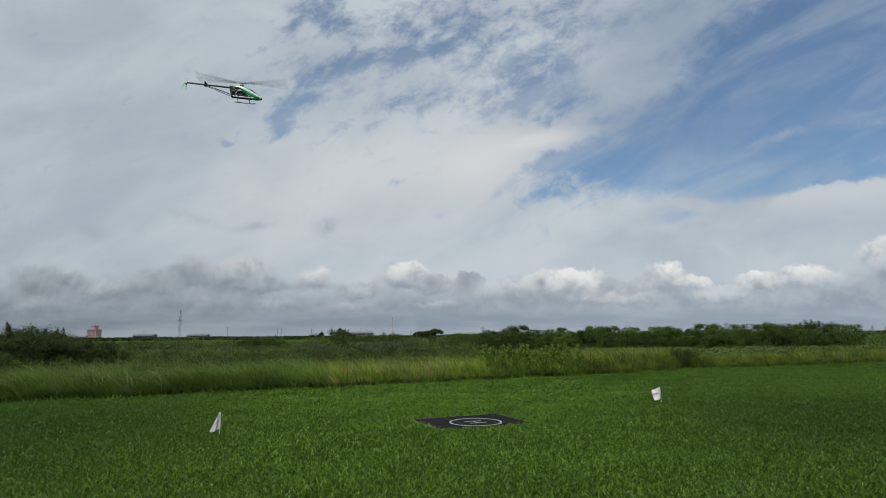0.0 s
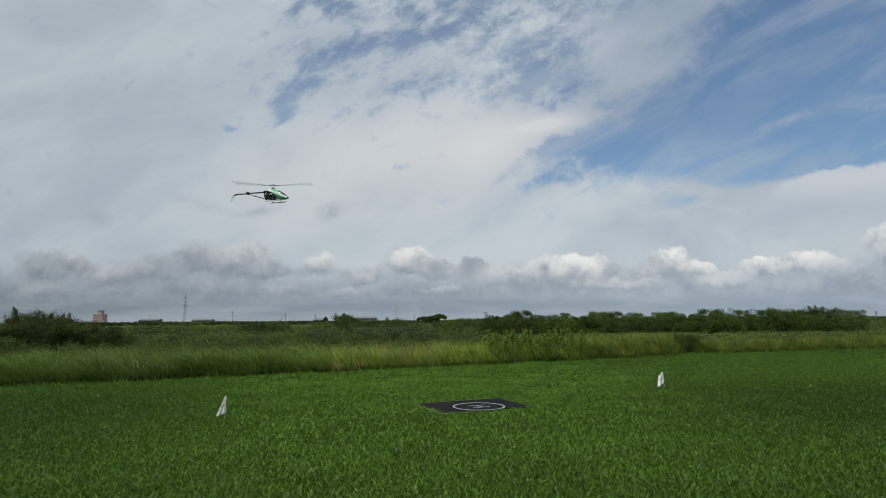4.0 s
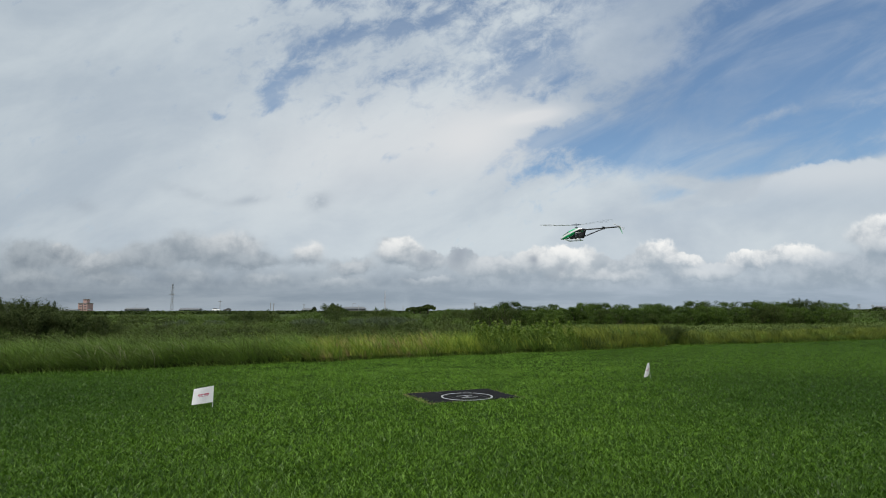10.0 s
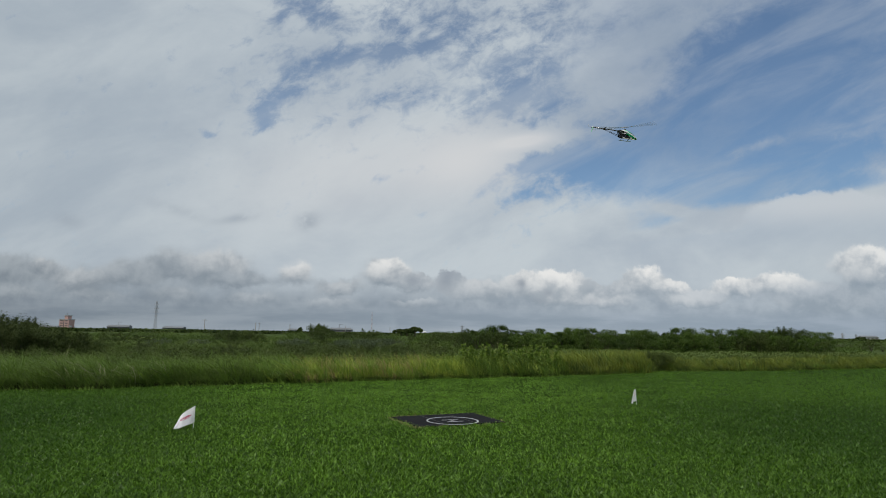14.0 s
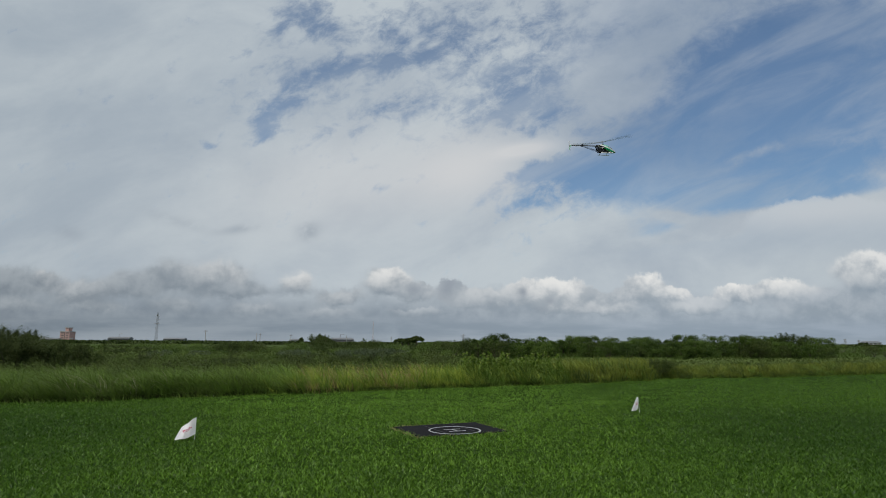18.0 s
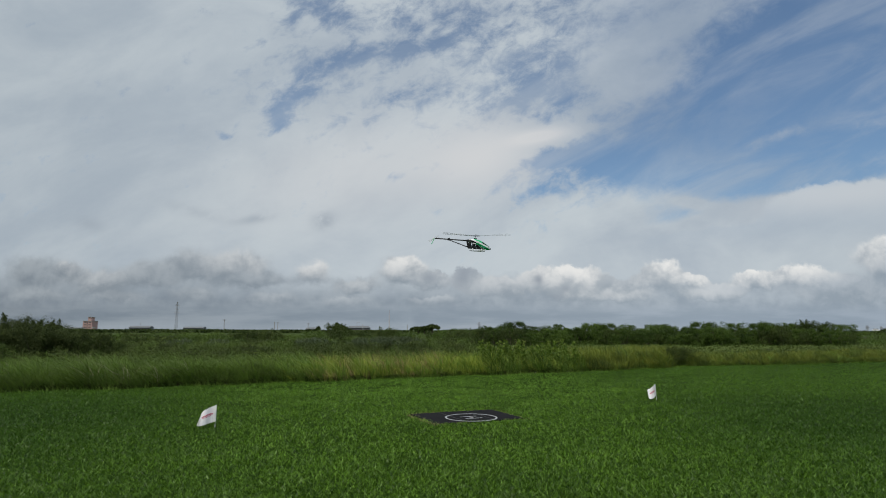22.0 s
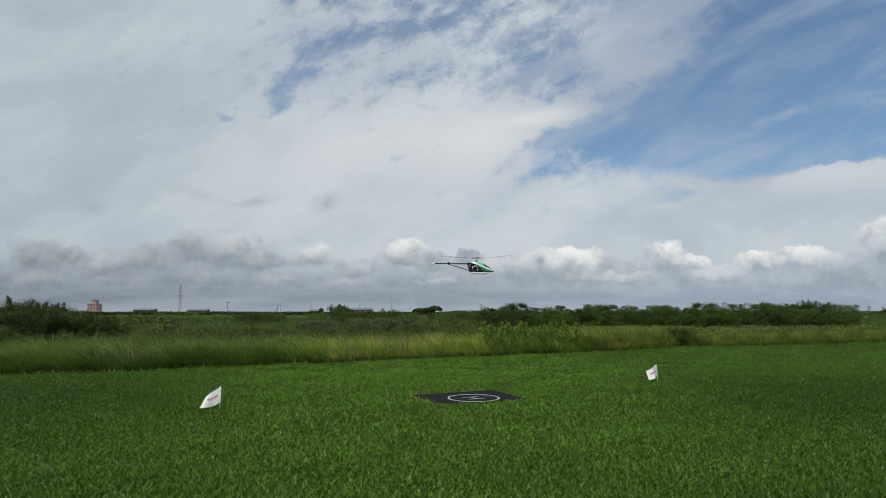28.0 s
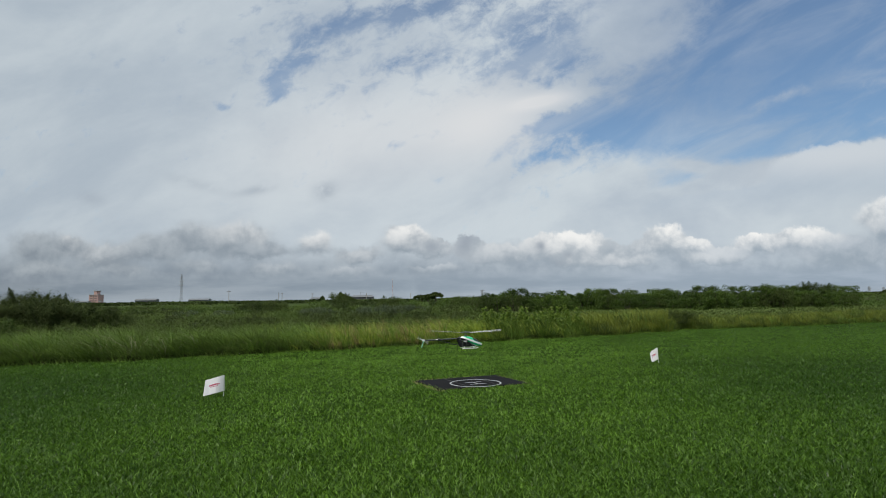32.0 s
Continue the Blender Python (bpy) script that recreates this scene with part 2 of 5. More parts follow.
    puff_at(-0.0120, 0.0844, 0.0268, 0.0125, 0, 0.25)
    puff_at(0.0456, 0.0907, 0.0173, 0.0192, 0, 0)
    puff_at(-0.6777, 0.0558, 0.0478, 0.0124, 0, 0.08)
    puff_at(-0.5438, 0.0527, 0.0439, 0.0105, 0, 0.15)
    puff_at(-0.4200, 0.0574, 0.0382, 0.0114, 0, 0.05)
    puff_at(-0.2861, 0.0505, 0.0439, 0.0095, 0, 0.10)
    puff_at(-0.1620, 0.0466, 0.0343, 0.0085, 0, 0.10)
    puff_at(-0.0190, 0.0491, 0.0381, 0.0095, 0, 0.06)
    puff_at(0.0912, 0.0720, 0.0478, 0.0191, 0, 0.35)
    puff_at(0.1800, 0.0880, 0.0360, 0.0210, 0, 0.95)
    puff_at(0.2430, 0.0890, 0.0360, 0.0210, 0, 1)
    puff_at(0.3067, 0.0759, 0.0345, 0.0125, 0, 0.35)
    puff_at(0.3760, 0.0930, 0.0360, 0.0270, 0, 1)
    puff_at(0.4280, 0.0840, 0.0260, 0.0110, 0, 0.9)
    puff_at(0.2150, 0.0680, 0.0480, 0.0170, 0, 0.95)
    puff_at(0.3010, 0.0568, 0.0477, 0.0095, 0, 0.4)
    puff_at(0.4785, 0.0686, 0.0382, 0.0115, 0, 0.12)
    puff_at(0.5340, 0.0850, 0.0380, 0.0150, 0, 0.9)
    puff_at(0.6190, 0.0930, 0.0500, 0.0190, 0, 0.95)
    puff_at(0.7900, 0.1270, 0.0800, 0.0370, 0, 1)
    puff_at(0.4550, 0.0620, 0.0380, 0.0110, 0, 0.4)
    puff_at(0.6935, 0.0668, 0.0860, 0.0210, 0, 0.05)
    mass = n.total(weight)
    share = n.math("DIVIDE", 1.0, n.math("ADD", mass, 0.12))
    rise = n.math("ADD", n.math("MULTIPLY", n.total(lifted), share), n.ramp(relief, -0.12, 0.12, -0.28, 0.28), clamp=True)
    glare = n.math("MULTIPLY", n.math("MULTIPLY", n.total(whitest), share), n.ramp(relief, -0.14, 0.08, 0.45, 1.5), clamp=True)
    lump = n.mix(rise, n.mix(side, (0.215, 0.252, 0.290), (0.325, 0.385, 0.445)), n.mix(side, (0.36, 0.405, 0.440), (0.51, 0.56, 0.61)))
    lump = n.mix(glare, lump, n.mix(side, (0.66, 0.68, 0.69), (0.86, 0.86, 0.84)))
    cover = n.ramp(n.math("MULTIPLY_ADD", puff, 0.5, mass), n.ramp(u, -0.3, 0.0, 0.34, 0.50), n.ramp(u, -0.3, 0.0, 1.05, 0.76))
    cover = n.math("MULTIPLY", cover, n.ramp(v, 0.028, 0.062))
    # a flat pale bank above them
    puffs = len(weight)
    puff_at(0.7200, 0.2050, 0.1700, 0.0580, 0, 0)
    puff_at(0.4800, 0.1420, 0.1500, 0.0330, 0, 0)
    bank = n.ramp(n.total(weight[puffs:]), 0.37, 0.50, 0.0, 0.80)
    bank = n.math("MULTIPLY", bank, n.ramp(v, 0.12, 0.21))
    colour = n.mix(bank, colour, n.mix(n.ramp(v, 0.175, 0.245), n.mix(shade, (0.405, 0.48, 0.56), (0.49, 0.555, 0.62)), (0.60, 0.645, 0.685)))
    colour = n.mix(cover, colour, lump)
    colour = n.mix(n.math("MULTIPLY", scud, cover), colour, (0.29, 0.33, 0.385))
    # greyer towards the far right: lens falloff painted into the sky's colour
    colour = n.mix(n.math("MULTIPLY", n.ramp(u, 0.46, 0.80), n.ramp(v, 0.32, 0.22)), colour, n.mix(1.0, colour, (0.90, 0.915, 0.93), "MULTIPLY"))
    back = n.add("ShaderNodeBackground")
    n.plug(colour, back.inputs[0])
    back.inputs[1].default_value = 1.0
    n.plug(back.outputs[0], n.add("ShaderNodeOutputWorld").inputs[0])


make_world()
sun = new("sun", bpy.data.lights.new("sun", "SUN"))
sun.data.energy, sun.data.angle, sun.data.color = 2.7, radians(3), (1.0, 0.95, 0.86)
a, b = radians(SUN_ROUND), radians(SUN_HIGH)
sun.matrix_world = look((0, 0, 50), (-math.sin(a) * math.cos(b), -math.cos(a) * math.cos(b), 50 - math.sin(b)))


# ---- materials ----
def surface(name, colour, rough=0.6, metal=0.0, scale=8.0, vary=0.25, bump=0.0, second=None, through=0.0, per="", coat=0.0, shine=0.5, clump=0.0, each=0.0):
    """A surface with broad stains and fine grain. second: the colour it varies towards; per: 'island' or 'object' for piece-by-piece variation;
    through: the share of light that passes, for leaves and cloth."""
    m = bpy.data.materials.new(name)
    m.use_nodes = True
    n = Nodes(m.node_tree)
    place = n.add("ShaderNodeTexCoord").outputs["Object"]
    wide, fine = n.noise(place, scale * 0.23, 3.0), n.noise(place, scale * 2.7, 5.0, 0.65)
    second = second or tuple(c * (1 - vary) for c in colour)
    blend = n.math("MULTIPLY_ADD", wide, 0.9, n.math("MULTIPLY_ADD", fine, 0.6, -0.25), clamp=True)
    if per:
        if per == "island":
            chance = n.add("ShaderNodeNewGeometry").outputs["Random Per Island"]
        else:
            chance = n.add("ShaderNodeObjectInfo").outputs["Random"]
        blend = n.math("MULTIPLY_ADD", chance, 0.75 - clump, n.math("MULTIPLY", blend, 0.35 + clump), clamp=not each)
        if each:
            whole = n.add("ShaderNodeObjectInfo").outputs["Random"]
            blend = n.math("ADD", blend, n.math("MULTIPLY_ADD", whole, each, -each / 2), clamp=True)
    tone = n.mix(blend, colour, second)
    bsdf = n.add("ShaderNodeBsdfPrincipled")
    n.plug(tone, bsdf.inputs["Base Color"])
    bsdf.inputs["Metallic"].default_value = metal
    bsdf.inputs["Specular IOR Level"].default_value = 0.12 if per else shine
    bsdf.inputs["Coat Weight"].default_value = coat
    n.plug(n.ramp(fine, 0.2, 0.8, max(rough - 0.1, 0.03), min(rough + 0.1, 1.0)), bsdf.inputs["Roughness"])
    if bump:
        node = n.add("ShaderNodeBump")
        node.inputs["Strength"].default_value, node.inputs["Distance"].default_value = 0.6, bump
        n.plug(fine, node.inputs["Height"])
        n.plug(node.outputs[0], bsdf.inputs["Normal"])
    out = bsdf.outputs[0]
    if through:
        thin, both = n.add("ShaderNodeBsdfTranslucent"), n.add("ShaderNodeMixShader")
        n.plug(tone, thin.inputs[0])
        n.plug(through, both.inputs[0])
        n.plug(out, both.inputs[1])
        n.plug(thin.outputs[0], both.inputs[2])
        out = both.outputs[0]
    n.plug(out, n.add("ShaderNodeOutputMaterial").inputs[0])
    return m


def ground_surface(name, pale, dark, scale, bump):
    """Turf seen between the blades: three scales of patchiness."""
    m = bpy.data.materials.new(name)
    m.use_nodes = True
    n = Nodes(m.node_tree)
    place = n.add("ShaderNodeTexCoord").outputs["Object"]
    big, mid, fine = n.noise(place, 0.12, 3.0), n.noise(place, scale, 5.0, 0.6), n.noise(place, scale * 9, 4.0, 0.7)
    tone = n.mix(n.ramp(n.total([n.math("MULTIPLY", big, 0.5), n.math("MULTIPLY", mid, 0.3), n.math("MULTIPLY", fine, 0.5)]), 0.45, 0.85), dark, pale)
    bsdf, node = n.add("ShaderNodeBsdfPrincipled"), n.add("ShaderNodeBump")
    n.plug(tone, bsdf.inputs["Base Color"])
    bsdf.inputs["Roughness"].default_value = 0.9
    bsdf.inputs["Specular IOR Level"].default_value = 0.02
    node.inputs["Strength"].default_value, node.inputs["Distance"].default_value = 0.8, bump
    n.plug(fine, node.inputs["Height"])
    n.plug(node.outputs[0], bsdf.inputs["Normal"])
    n.plug(bsdf.outputs[0], n.add("ShaderNodeOutputMaterial").inputs[0])
    return m


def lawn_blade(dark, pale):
    """Mown blades: each its own green; lens falloff is painted in as darker sides."""
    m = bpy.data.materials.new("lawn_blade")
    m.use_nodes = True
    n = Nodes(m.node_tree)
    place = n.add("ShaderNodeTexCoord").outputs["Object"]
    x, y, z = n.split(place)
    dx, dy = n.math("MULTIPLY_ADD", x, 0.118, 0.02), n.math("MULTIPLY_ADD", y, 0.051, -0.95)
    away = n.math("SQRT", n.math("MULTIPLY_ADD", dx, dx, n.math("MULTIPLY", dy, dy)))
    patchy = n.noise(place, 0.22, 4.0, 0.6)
    # lens falloff put into the blade colour: darker near and to the sides
    vignette = n.math("MULTIPLY", n.ramp(n.math("MULTIPLY_ADD", patchy, 0.7, n.math("ADD", away, -0.35)), 0.38, 0.98, 0.0, 0.92), n.ramp(y, 11.0, 19.0, 1.0, 0.50))
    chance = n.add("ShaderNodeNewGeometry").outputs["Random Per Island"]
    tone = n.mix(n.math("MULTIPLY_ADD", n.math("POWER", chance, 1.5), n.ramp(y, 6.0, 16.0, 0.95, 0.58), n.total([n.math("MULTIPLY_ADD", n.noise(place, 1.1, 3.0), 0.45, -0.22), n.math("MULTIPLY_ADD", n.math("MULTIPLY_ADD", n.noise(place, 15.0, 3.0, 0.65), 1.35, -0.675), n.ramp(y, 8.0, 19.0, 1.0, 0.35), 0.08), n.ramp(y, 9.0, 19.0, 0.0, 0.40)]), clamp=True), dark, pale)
    tone = n.mix(vignette, tone, n.mix(chance, (0.014, 0.046, 0.003), (0.062, 0.140, 0.014)))
    bsdf, thin, both = n.add("ShaderNodeBsdfPrincipled"), n.add("ShaderNodeBsdfTranslucent"), n.add("ShaderNodeMixShader")
    n.plug(tone, bsdf.inputs["Base Color"])
    bsdf.inputs["Roughness"].default_value, bsdf.inputs["Specular IOR Level"].default_value = 0.42, 0.25
    n.plug(tone, thin.inputs[0])
    both.inputs[0].default_value = 0.33
    n.plug(bsdf.outputs[0], both.inputs[1])
    n.plug(thin.outputs[0], both.inputs[2])
    n.plug(both.outputs[0], n.add("ShaderNodeOutputMaterial").inputs[0])
    return m


MAT = {
    "ground": ground_surface("rough_ground", (0.075, 0.105, 0.03), (0.03, 0.05, 0.015), 0.8, 0.05),
    "lawn": ground_surface("turf", (0.030, 0.064, 0.007), (0.011, 0.027, 0.003), 1.5, 0.02),
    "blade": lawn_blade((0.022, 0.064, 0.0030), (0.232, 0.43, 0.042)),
    "long_blade": surface("long_lawn_blade", (0.07, 0.16, 0.016), 0.4, 0, 3.0, 0, 0, (0.27, 0.44, 0.085), 0.3, "island"),
    "flower": surface("white_flower", (0.55, 0.55, 0.50), 0.8, 0, 20, 0.1),
    # shade at the tall grass's foot is put into this colour
    "shaded_thatch": surface("shaded_undergrowth", (0.020, 0.028, 0.007), 0.9, 0, 0.6, 0, 0, (0.060, 0.066, 0.020), 0.1, "island"),
    "grass": surface("tall_grass", (0.050, 0.108, 0.011), 0.5, 0, 3.0, 0, 0, (0.27, 0.41, 0.075), 0.38, "island", clump=0.35),
    "dark_grass": surface("dark_tall_grass", (0.026, 0.058, 0.007), 0.5, 0, 3.0, 0, 0, (0.185, 0.285, 0.055), 0.35, "island", clump=0.3),
    "plume": surface("pale_plume", (0.26, 0.27, 0.14), 0.8, 0, 2.0, 0, 0, (0.42, 0.40, 0.26), 0.3, "island"),
    "blossom": surface("yellowish_blossom", (0.30, 0.31, 0.10), 0.8, 0, 2.0, 0, 0, (0.48, 0.46, 0.22), 0.2, "island"),
    "rust_grass": surface("reddish_grass", (0.24, 0.22, 0.075), 0.7, 0, 3.0, 0, 0, (0.47, 0.33, 0.16), 0.3, "island", clump=0.35),
    "olive_grass": surface("yellowing_grass", (0.17, 0.25, 0.028), 0.55, 0, 3.0, 0, 0, (0.50, 0.56, 0.10), 0.38, "island", clump=0.35),
    "dull_grass": surface("dull_olive_grass", (0.095, 0.135, 0.018), 0.6, 0, 3.0, 0, 0, (0.33, 0.365, 0.068), 0.35, "island", clump=0.35),
    "reed": surface("reed", (0.056, 0.092, 0.020), 0.65, 0, 3.0, 0, 0, (0.165, 0.215, 0.062), 0.3, "island", clump=0.4),
    "leaf": surface("shrub_leaf", (0.030, 0.060, 0.010), 0.55, 0, 2.0, 0, 0, (0.120, 0.180, 0.036), 0.3, "island", clump=0.42, each=0.6),
    "hedge_leaf": surface("hedge_leaf", (0.013, 0.029, 0.005), 0.5, 0, 1.4, 0, 0, (0.112, 0.180, 0.031), 0.28, "island", clump=0.42, each=0.5),
    "dark_leaf": surface("dark_leaf", (0.022, 0.040, 0.010), 0.6, 0, 2.0, 0, 0, (0.098, 0.132, 0.034), 0.25, "island", clump=0.42, each=0.4),
    "brown_leaf": surface("brownish_leaf", (0.024, 0.037, 0.010), 0.6, 0, 2.0, 0, 0, (0.080, 0.106, 0.031), 0.25, "island", clump=0.48, each=0.3),
    "grey_leaf": surface("grey_leaf", (0.060, 0.090, 0.042), 0.65, 0, 0.6, 0, 0, (0.125, 0.155, 0.085), 0.25, "island"),
    "weed_leaf": surface("weed_leaf", (0.065, 0.135, 0.016), 0.55, 0, 0.6, 0, 0, (0.25, 0.34, 0.06), 0.35, "island"),
    "bark": surface("bark", (0.10, 0.08, 0.06), 0.9, 0, 6, 0.4, 0.01),
    "mat": surface("rubber_mat", (0.010, 0.010, 0.011), 0.95, 0, 6, 0.0, 0.002, (0.020, 0.020, 0.022), shine=0.04),
    "paint": surface("worn_white_line", (0.46, 0.47, 0.48), 0.7, 0, 9, 0.3, 0.001),
    "cloth": surface("flag_cloth", (0.93, 0.92, 0.93), 0.8, 0, 20, 0.08, 0.001, None, 0.3),
    "red": surface("flag_print", (0.62, 0.12, 0.20), 0.8, 0, 30, 0.3, 0, None, 0.2),
    "pole": surface("white_plastic_pole", (0.75, 0.75, 0.73), 0.5, 0, 20, 0.15),
    "carbon": surface("carbon_plate", (0.010, 0.010, 0.011), 0.45, 0, 60, 0, 0, (0.02, 0.02, 0.021), shine=0.3),
    "tube": surface("carbon_tube", (0.05, 0.05, 0.052), 0.2, 0, 60, 0, 0, (0.09, 0.09, 0.092), 0, "", 0.8),
    "steel": surface("steel", (0.55, 0.56, 0.58), 0.3, 1.0, 30, 0.2),
    "alloy": surface("dark_alloy", (0.16, 0.16, 0.17), 0.4, 0.8, 30, 0.3),
    "plastic": surface("white_plastic", (0.86, 0.86, 0.85), 0.4, 0, 30, 0.06),
    "black": surface("black_plastic", (0.02, 0.02, 0.021), 0.5, 0, 30, 0.3),
    "fin": surface("green_plate", (0.34, 0.74, 0.52), 0.4, 0, 20, 0.15),
    "straw": surface("dry_grass", (0.22, 0.21, 0.08), 0.8, 0, 0.8, 0, 0, (0.40, 0.35, 0.17), 0.3, "island"),
    "rotor": surface("blade_skin", (0.68, 0.68, 0.67), 0.3, 0, 12, 0.1, 0, None, 0, "", 0.4),
    "pink": surface("pink_plaster", (0.52, 0.33, 0.30), 0.85, 0, 0.3, 0.12),
    "concrete": surface("concrete", (0.42, 0.41, 0.39), 0.85, 0, 0.4, 0.2),
    "roof": surface("grey_roof", (0.16, 0.17, 0.18), 0.6, 0, 0.5, 0.2),
    "pale": surface("pale_wall", (0.55, 0.55, 0.52), 0.8, 0, 0.4, 0.15),
    "dark_wall": surface("dark_cladding", (0.17, 0.18, 0.19), 0.8, 0, 0.4, 0.2),
    "mast_paint": surface("faded_mast_paint", (0.70, 0.66, 0.66), 0.7, 0, 0.4, 0.2),
    "glass": surface("window_glass", (0.17, 0.15, 0.15), 0.25, 0, 0.5, 0.2),
    "lattice": surface("galvanised", (0.34, 0.35, 0.36), 0.55, 0.3, 0.6, 0.2),
    "lattice_red": surface("red_paint", (0.45, 0.16, 0.12), 0.6, 0, 0.6, 0.2),
    "wing": surface("insect_wing", (0.10, 0.10, 0.10), 0.2, 0, 60, 0.3, 0, None, 0.6),
}


# ---- mesh helpers ----
def mesh(name, bm, material):
    me = bpy.data.meshes.new(name)
    bm.normal_update()
    bm.to_mesh(me)
    bm.free()
    for m in (material if isinstance(material, (list, tuple)) else [material]):
        me.materials.append(m)
    return me


def part(name, bm, material, parent, label=""):
    """One mesh under a thing or a part."""
    ob = new(name, mesh(name, bm, material) if isinstance(bm, bmesh.types.BMesh) else bm)
    ob.parent = parent
    return tagged(ob, label)


def thing(name, m, label, category, group="", kind=""):
    ob = new(name)
    ob.matrix_basis = m
    return tagged(ob, label, category, group, kind)


def smooth(bm):
    for f in bm.faces:
        f.smooth = True
    return bm


def box(bm, x0, x1, y0, y1, z0, z1, bevel=0.0):
    made = bmesh.ops.create_cube(bm, size=1.0, matrix=Matrix.Translation(((x0 + x1) / 2, (y0 + y1) / 2, (z0 + z1) / 2)) @ Matrix.Diagonal((x1 - x0, y1 - y0, z1 - z0, 1)))
    if bevel:
        edges = list({e for v in made["verts"] for e in v.link_edges})
        bmesh.ops.bevel(bm, geom=edges, offset=bevel, segments=2, affect="EDGES")
    return bm


def rod(bm, p, q, r, r2=None, sides=8):
    """A round bar from p to q, closed."""
    p, q = Vector(p), Vector(q)
    m = Matrix.Translation((p + q) / 2) @ (q - p).to_track_quat("Z", "Y").to_matrix().to_4x4()
    bmesh.ops.create_cone(bm, cap_ends=True, segments=sides, radius1=r, radius2=r if r2 is None else r2, depth=(q - p).length, matrix=m)
    return bm


def pipe(bm, points, r, sides=8):
    for p, q in zip(points, points[1:]):
        rod(bm, p, q, r, None, sides)
    return bm


def loft(bm, rings, cap=True):
    rows = [[bm.verts.new(p) for p in ring] for ring in rings]
    k = len(rows[0])
    for a, b in zip(rows, rows[1:]):
        for i in range(k):
            bm.faces.new((a[i], a[(i + 1) % k], b[(i + 1) % k], b[i]))
    if cap:
        bm.faces.new(rows[0][::-1])
        bm.faces.new(rows[-1])
    bmesh.ops.recalc_face_normals(bm, faces=bm.faces[:])
    return bm


def plate(bm, outline, y0, y1):
    """A flat plate in the x-z plane, from y0 to y1."""
    low, high = [bm.verts.new((x, y0, z)) for x, z in outline], [bm.verts.new((x, y1, z)) for x, z in outline]
    bm.faces.new(low)
    bm.faces.new(high[::-1])
    k = len(low)
    for i in range(k):
        bm.faces.new((low[i], high[i], high[(i + 1) % k], low[(i + 1) % k]))
    bmesh.ops.recalc_face_normals(bm, faces=bm.faces[:])
    return bm


def arrays(name, verts, faces, material):
    """A mesh from arrays: verts (n, 3), faces (m, 3 or 4)."""
    me = bpy.data.meshes.new(name)
    n, m, k = len(verts), len(faces), faces.shape[1]
    me.vertices.add(n)
    me.vertices.foreach_set("co", np.ascontiguousarray(verts, np.float32).ravel())
    me.loops.add(m * k)
    me.loops.foreach_set("vertex_index", np.ascontiguousarray(faces, np.int32).ravel())
    me.polygons.add(m)
    me.polygons.foreach_set("loop_start", np.arange(0, m * k, k, dtype=np.int32))
    me.update(calc_edges=True)
    me.materials.append(material)
    return me


def blades(name, at, high, wide, turn, lean, bend, material, rng, joints=3, droop=0.12):
    """Grass: at (n, 3) roots; high, wide, lean (metres the tip drifts) and bend arrays; turn: the way each blade leans, in radians."""
    n = len(at)
    face = turn + rng.uniform(-1.4, 1.4, n) + math.pi / 2
    side = np.stack([np.cos(face), np.sin(face), np.zeros(n)], 1)
    out = np.stack([np.cos(turn), np.sin(turn), np.zeros(n)], 1)
    rows = []
    for j in range(joints):
        s = j / joints
        middle = at + out * (lean * s ** bend)[:, None] + np.array([0, 0, 1.0]) * (high * (s - droop * s * s))[:, None]
        half = side * (wide * 0.5 * (1 - 0.45 * s))[:, None]
        rows += [middle - half, middle + half]
    rows.append(at + out * lean[:, None] + np.array([0, 0, 1.0]) * (high * (1 - droop))[:, None])
    verts = np.stack(rows, 1).reshape(-1, 3)
    k = 2 * joints + 1
    base = (np.arange(n) * k)[:, None]
    tris = []
    for j in range(joints - 1):
        tris += [base + np.array([[2 * j, 2 * j + 1, 2 * j + 3]]), base + np.array([[2 * j, 2 * j + 3, 2 * j + 2]])]
    tris.append(base + np.array([[2 * joints - 2, 2 * joints - 1, 2 * joints]]))
    return arrays(name, verts, np.concatenate(tris), material)


def leaves(name, middles, size, material, rng, long=1.6, facing=None, loose=0.7):
    """Leaves: a folded diamond each, of two triangles. facing (n, 3): the way each one turns its upper side, give or take loose."""
    n = len(middles)
    up = rng.normal(size=(n, 3))
    if facing is not None:
        up = facing + up * loose
    up /= np.linalg.norm(up, axis=1)[:, None]
    a = np.cross(up, rng.normal(size=(n, 3)))
    a /= np.linalg.norm(a, axis=1)[:, None]
    b = np.cross(up, a)
    s = (size * rng.uniform(0.6, 1.3, n))[:, None]
    fold = up * s * 0.15
    verts = np.stack([middles - a * s * long / 2, middles + b * s / 2 + fold, middles + a * s * long / 2, middles - b * s / 2 + fold], 1).reshape(-1, 3)
    base = (np.arange(n) * 4)[:, None]
    return arrays(name, verts, np.concatenate([base + np.array([[0, 1, 2]]), base + np.array([[0, 2, 3]])]), material)


# ---- the ground ----
# the line where the mown field meets the tall grass
EDGE = ((-60.0, -6.0), (-30.0, 8.0), (-14.5, 15.2), (-11.8, 16.1), (-9.25, 16.8), (-6.65, 18.4), (-3.4, 19.8), (0.4, 21.9), (5.0, 24.0), (7.8, 25.6), (10.1, 27.0),
        (11.0, 28.2), (17.6, 29.9), (24.6, 33.0), (60.0, 50.0))


def edge_at(x):
    return np.interp(x, [p[0] for p in EDGE], [p[1] for p in EDGE])


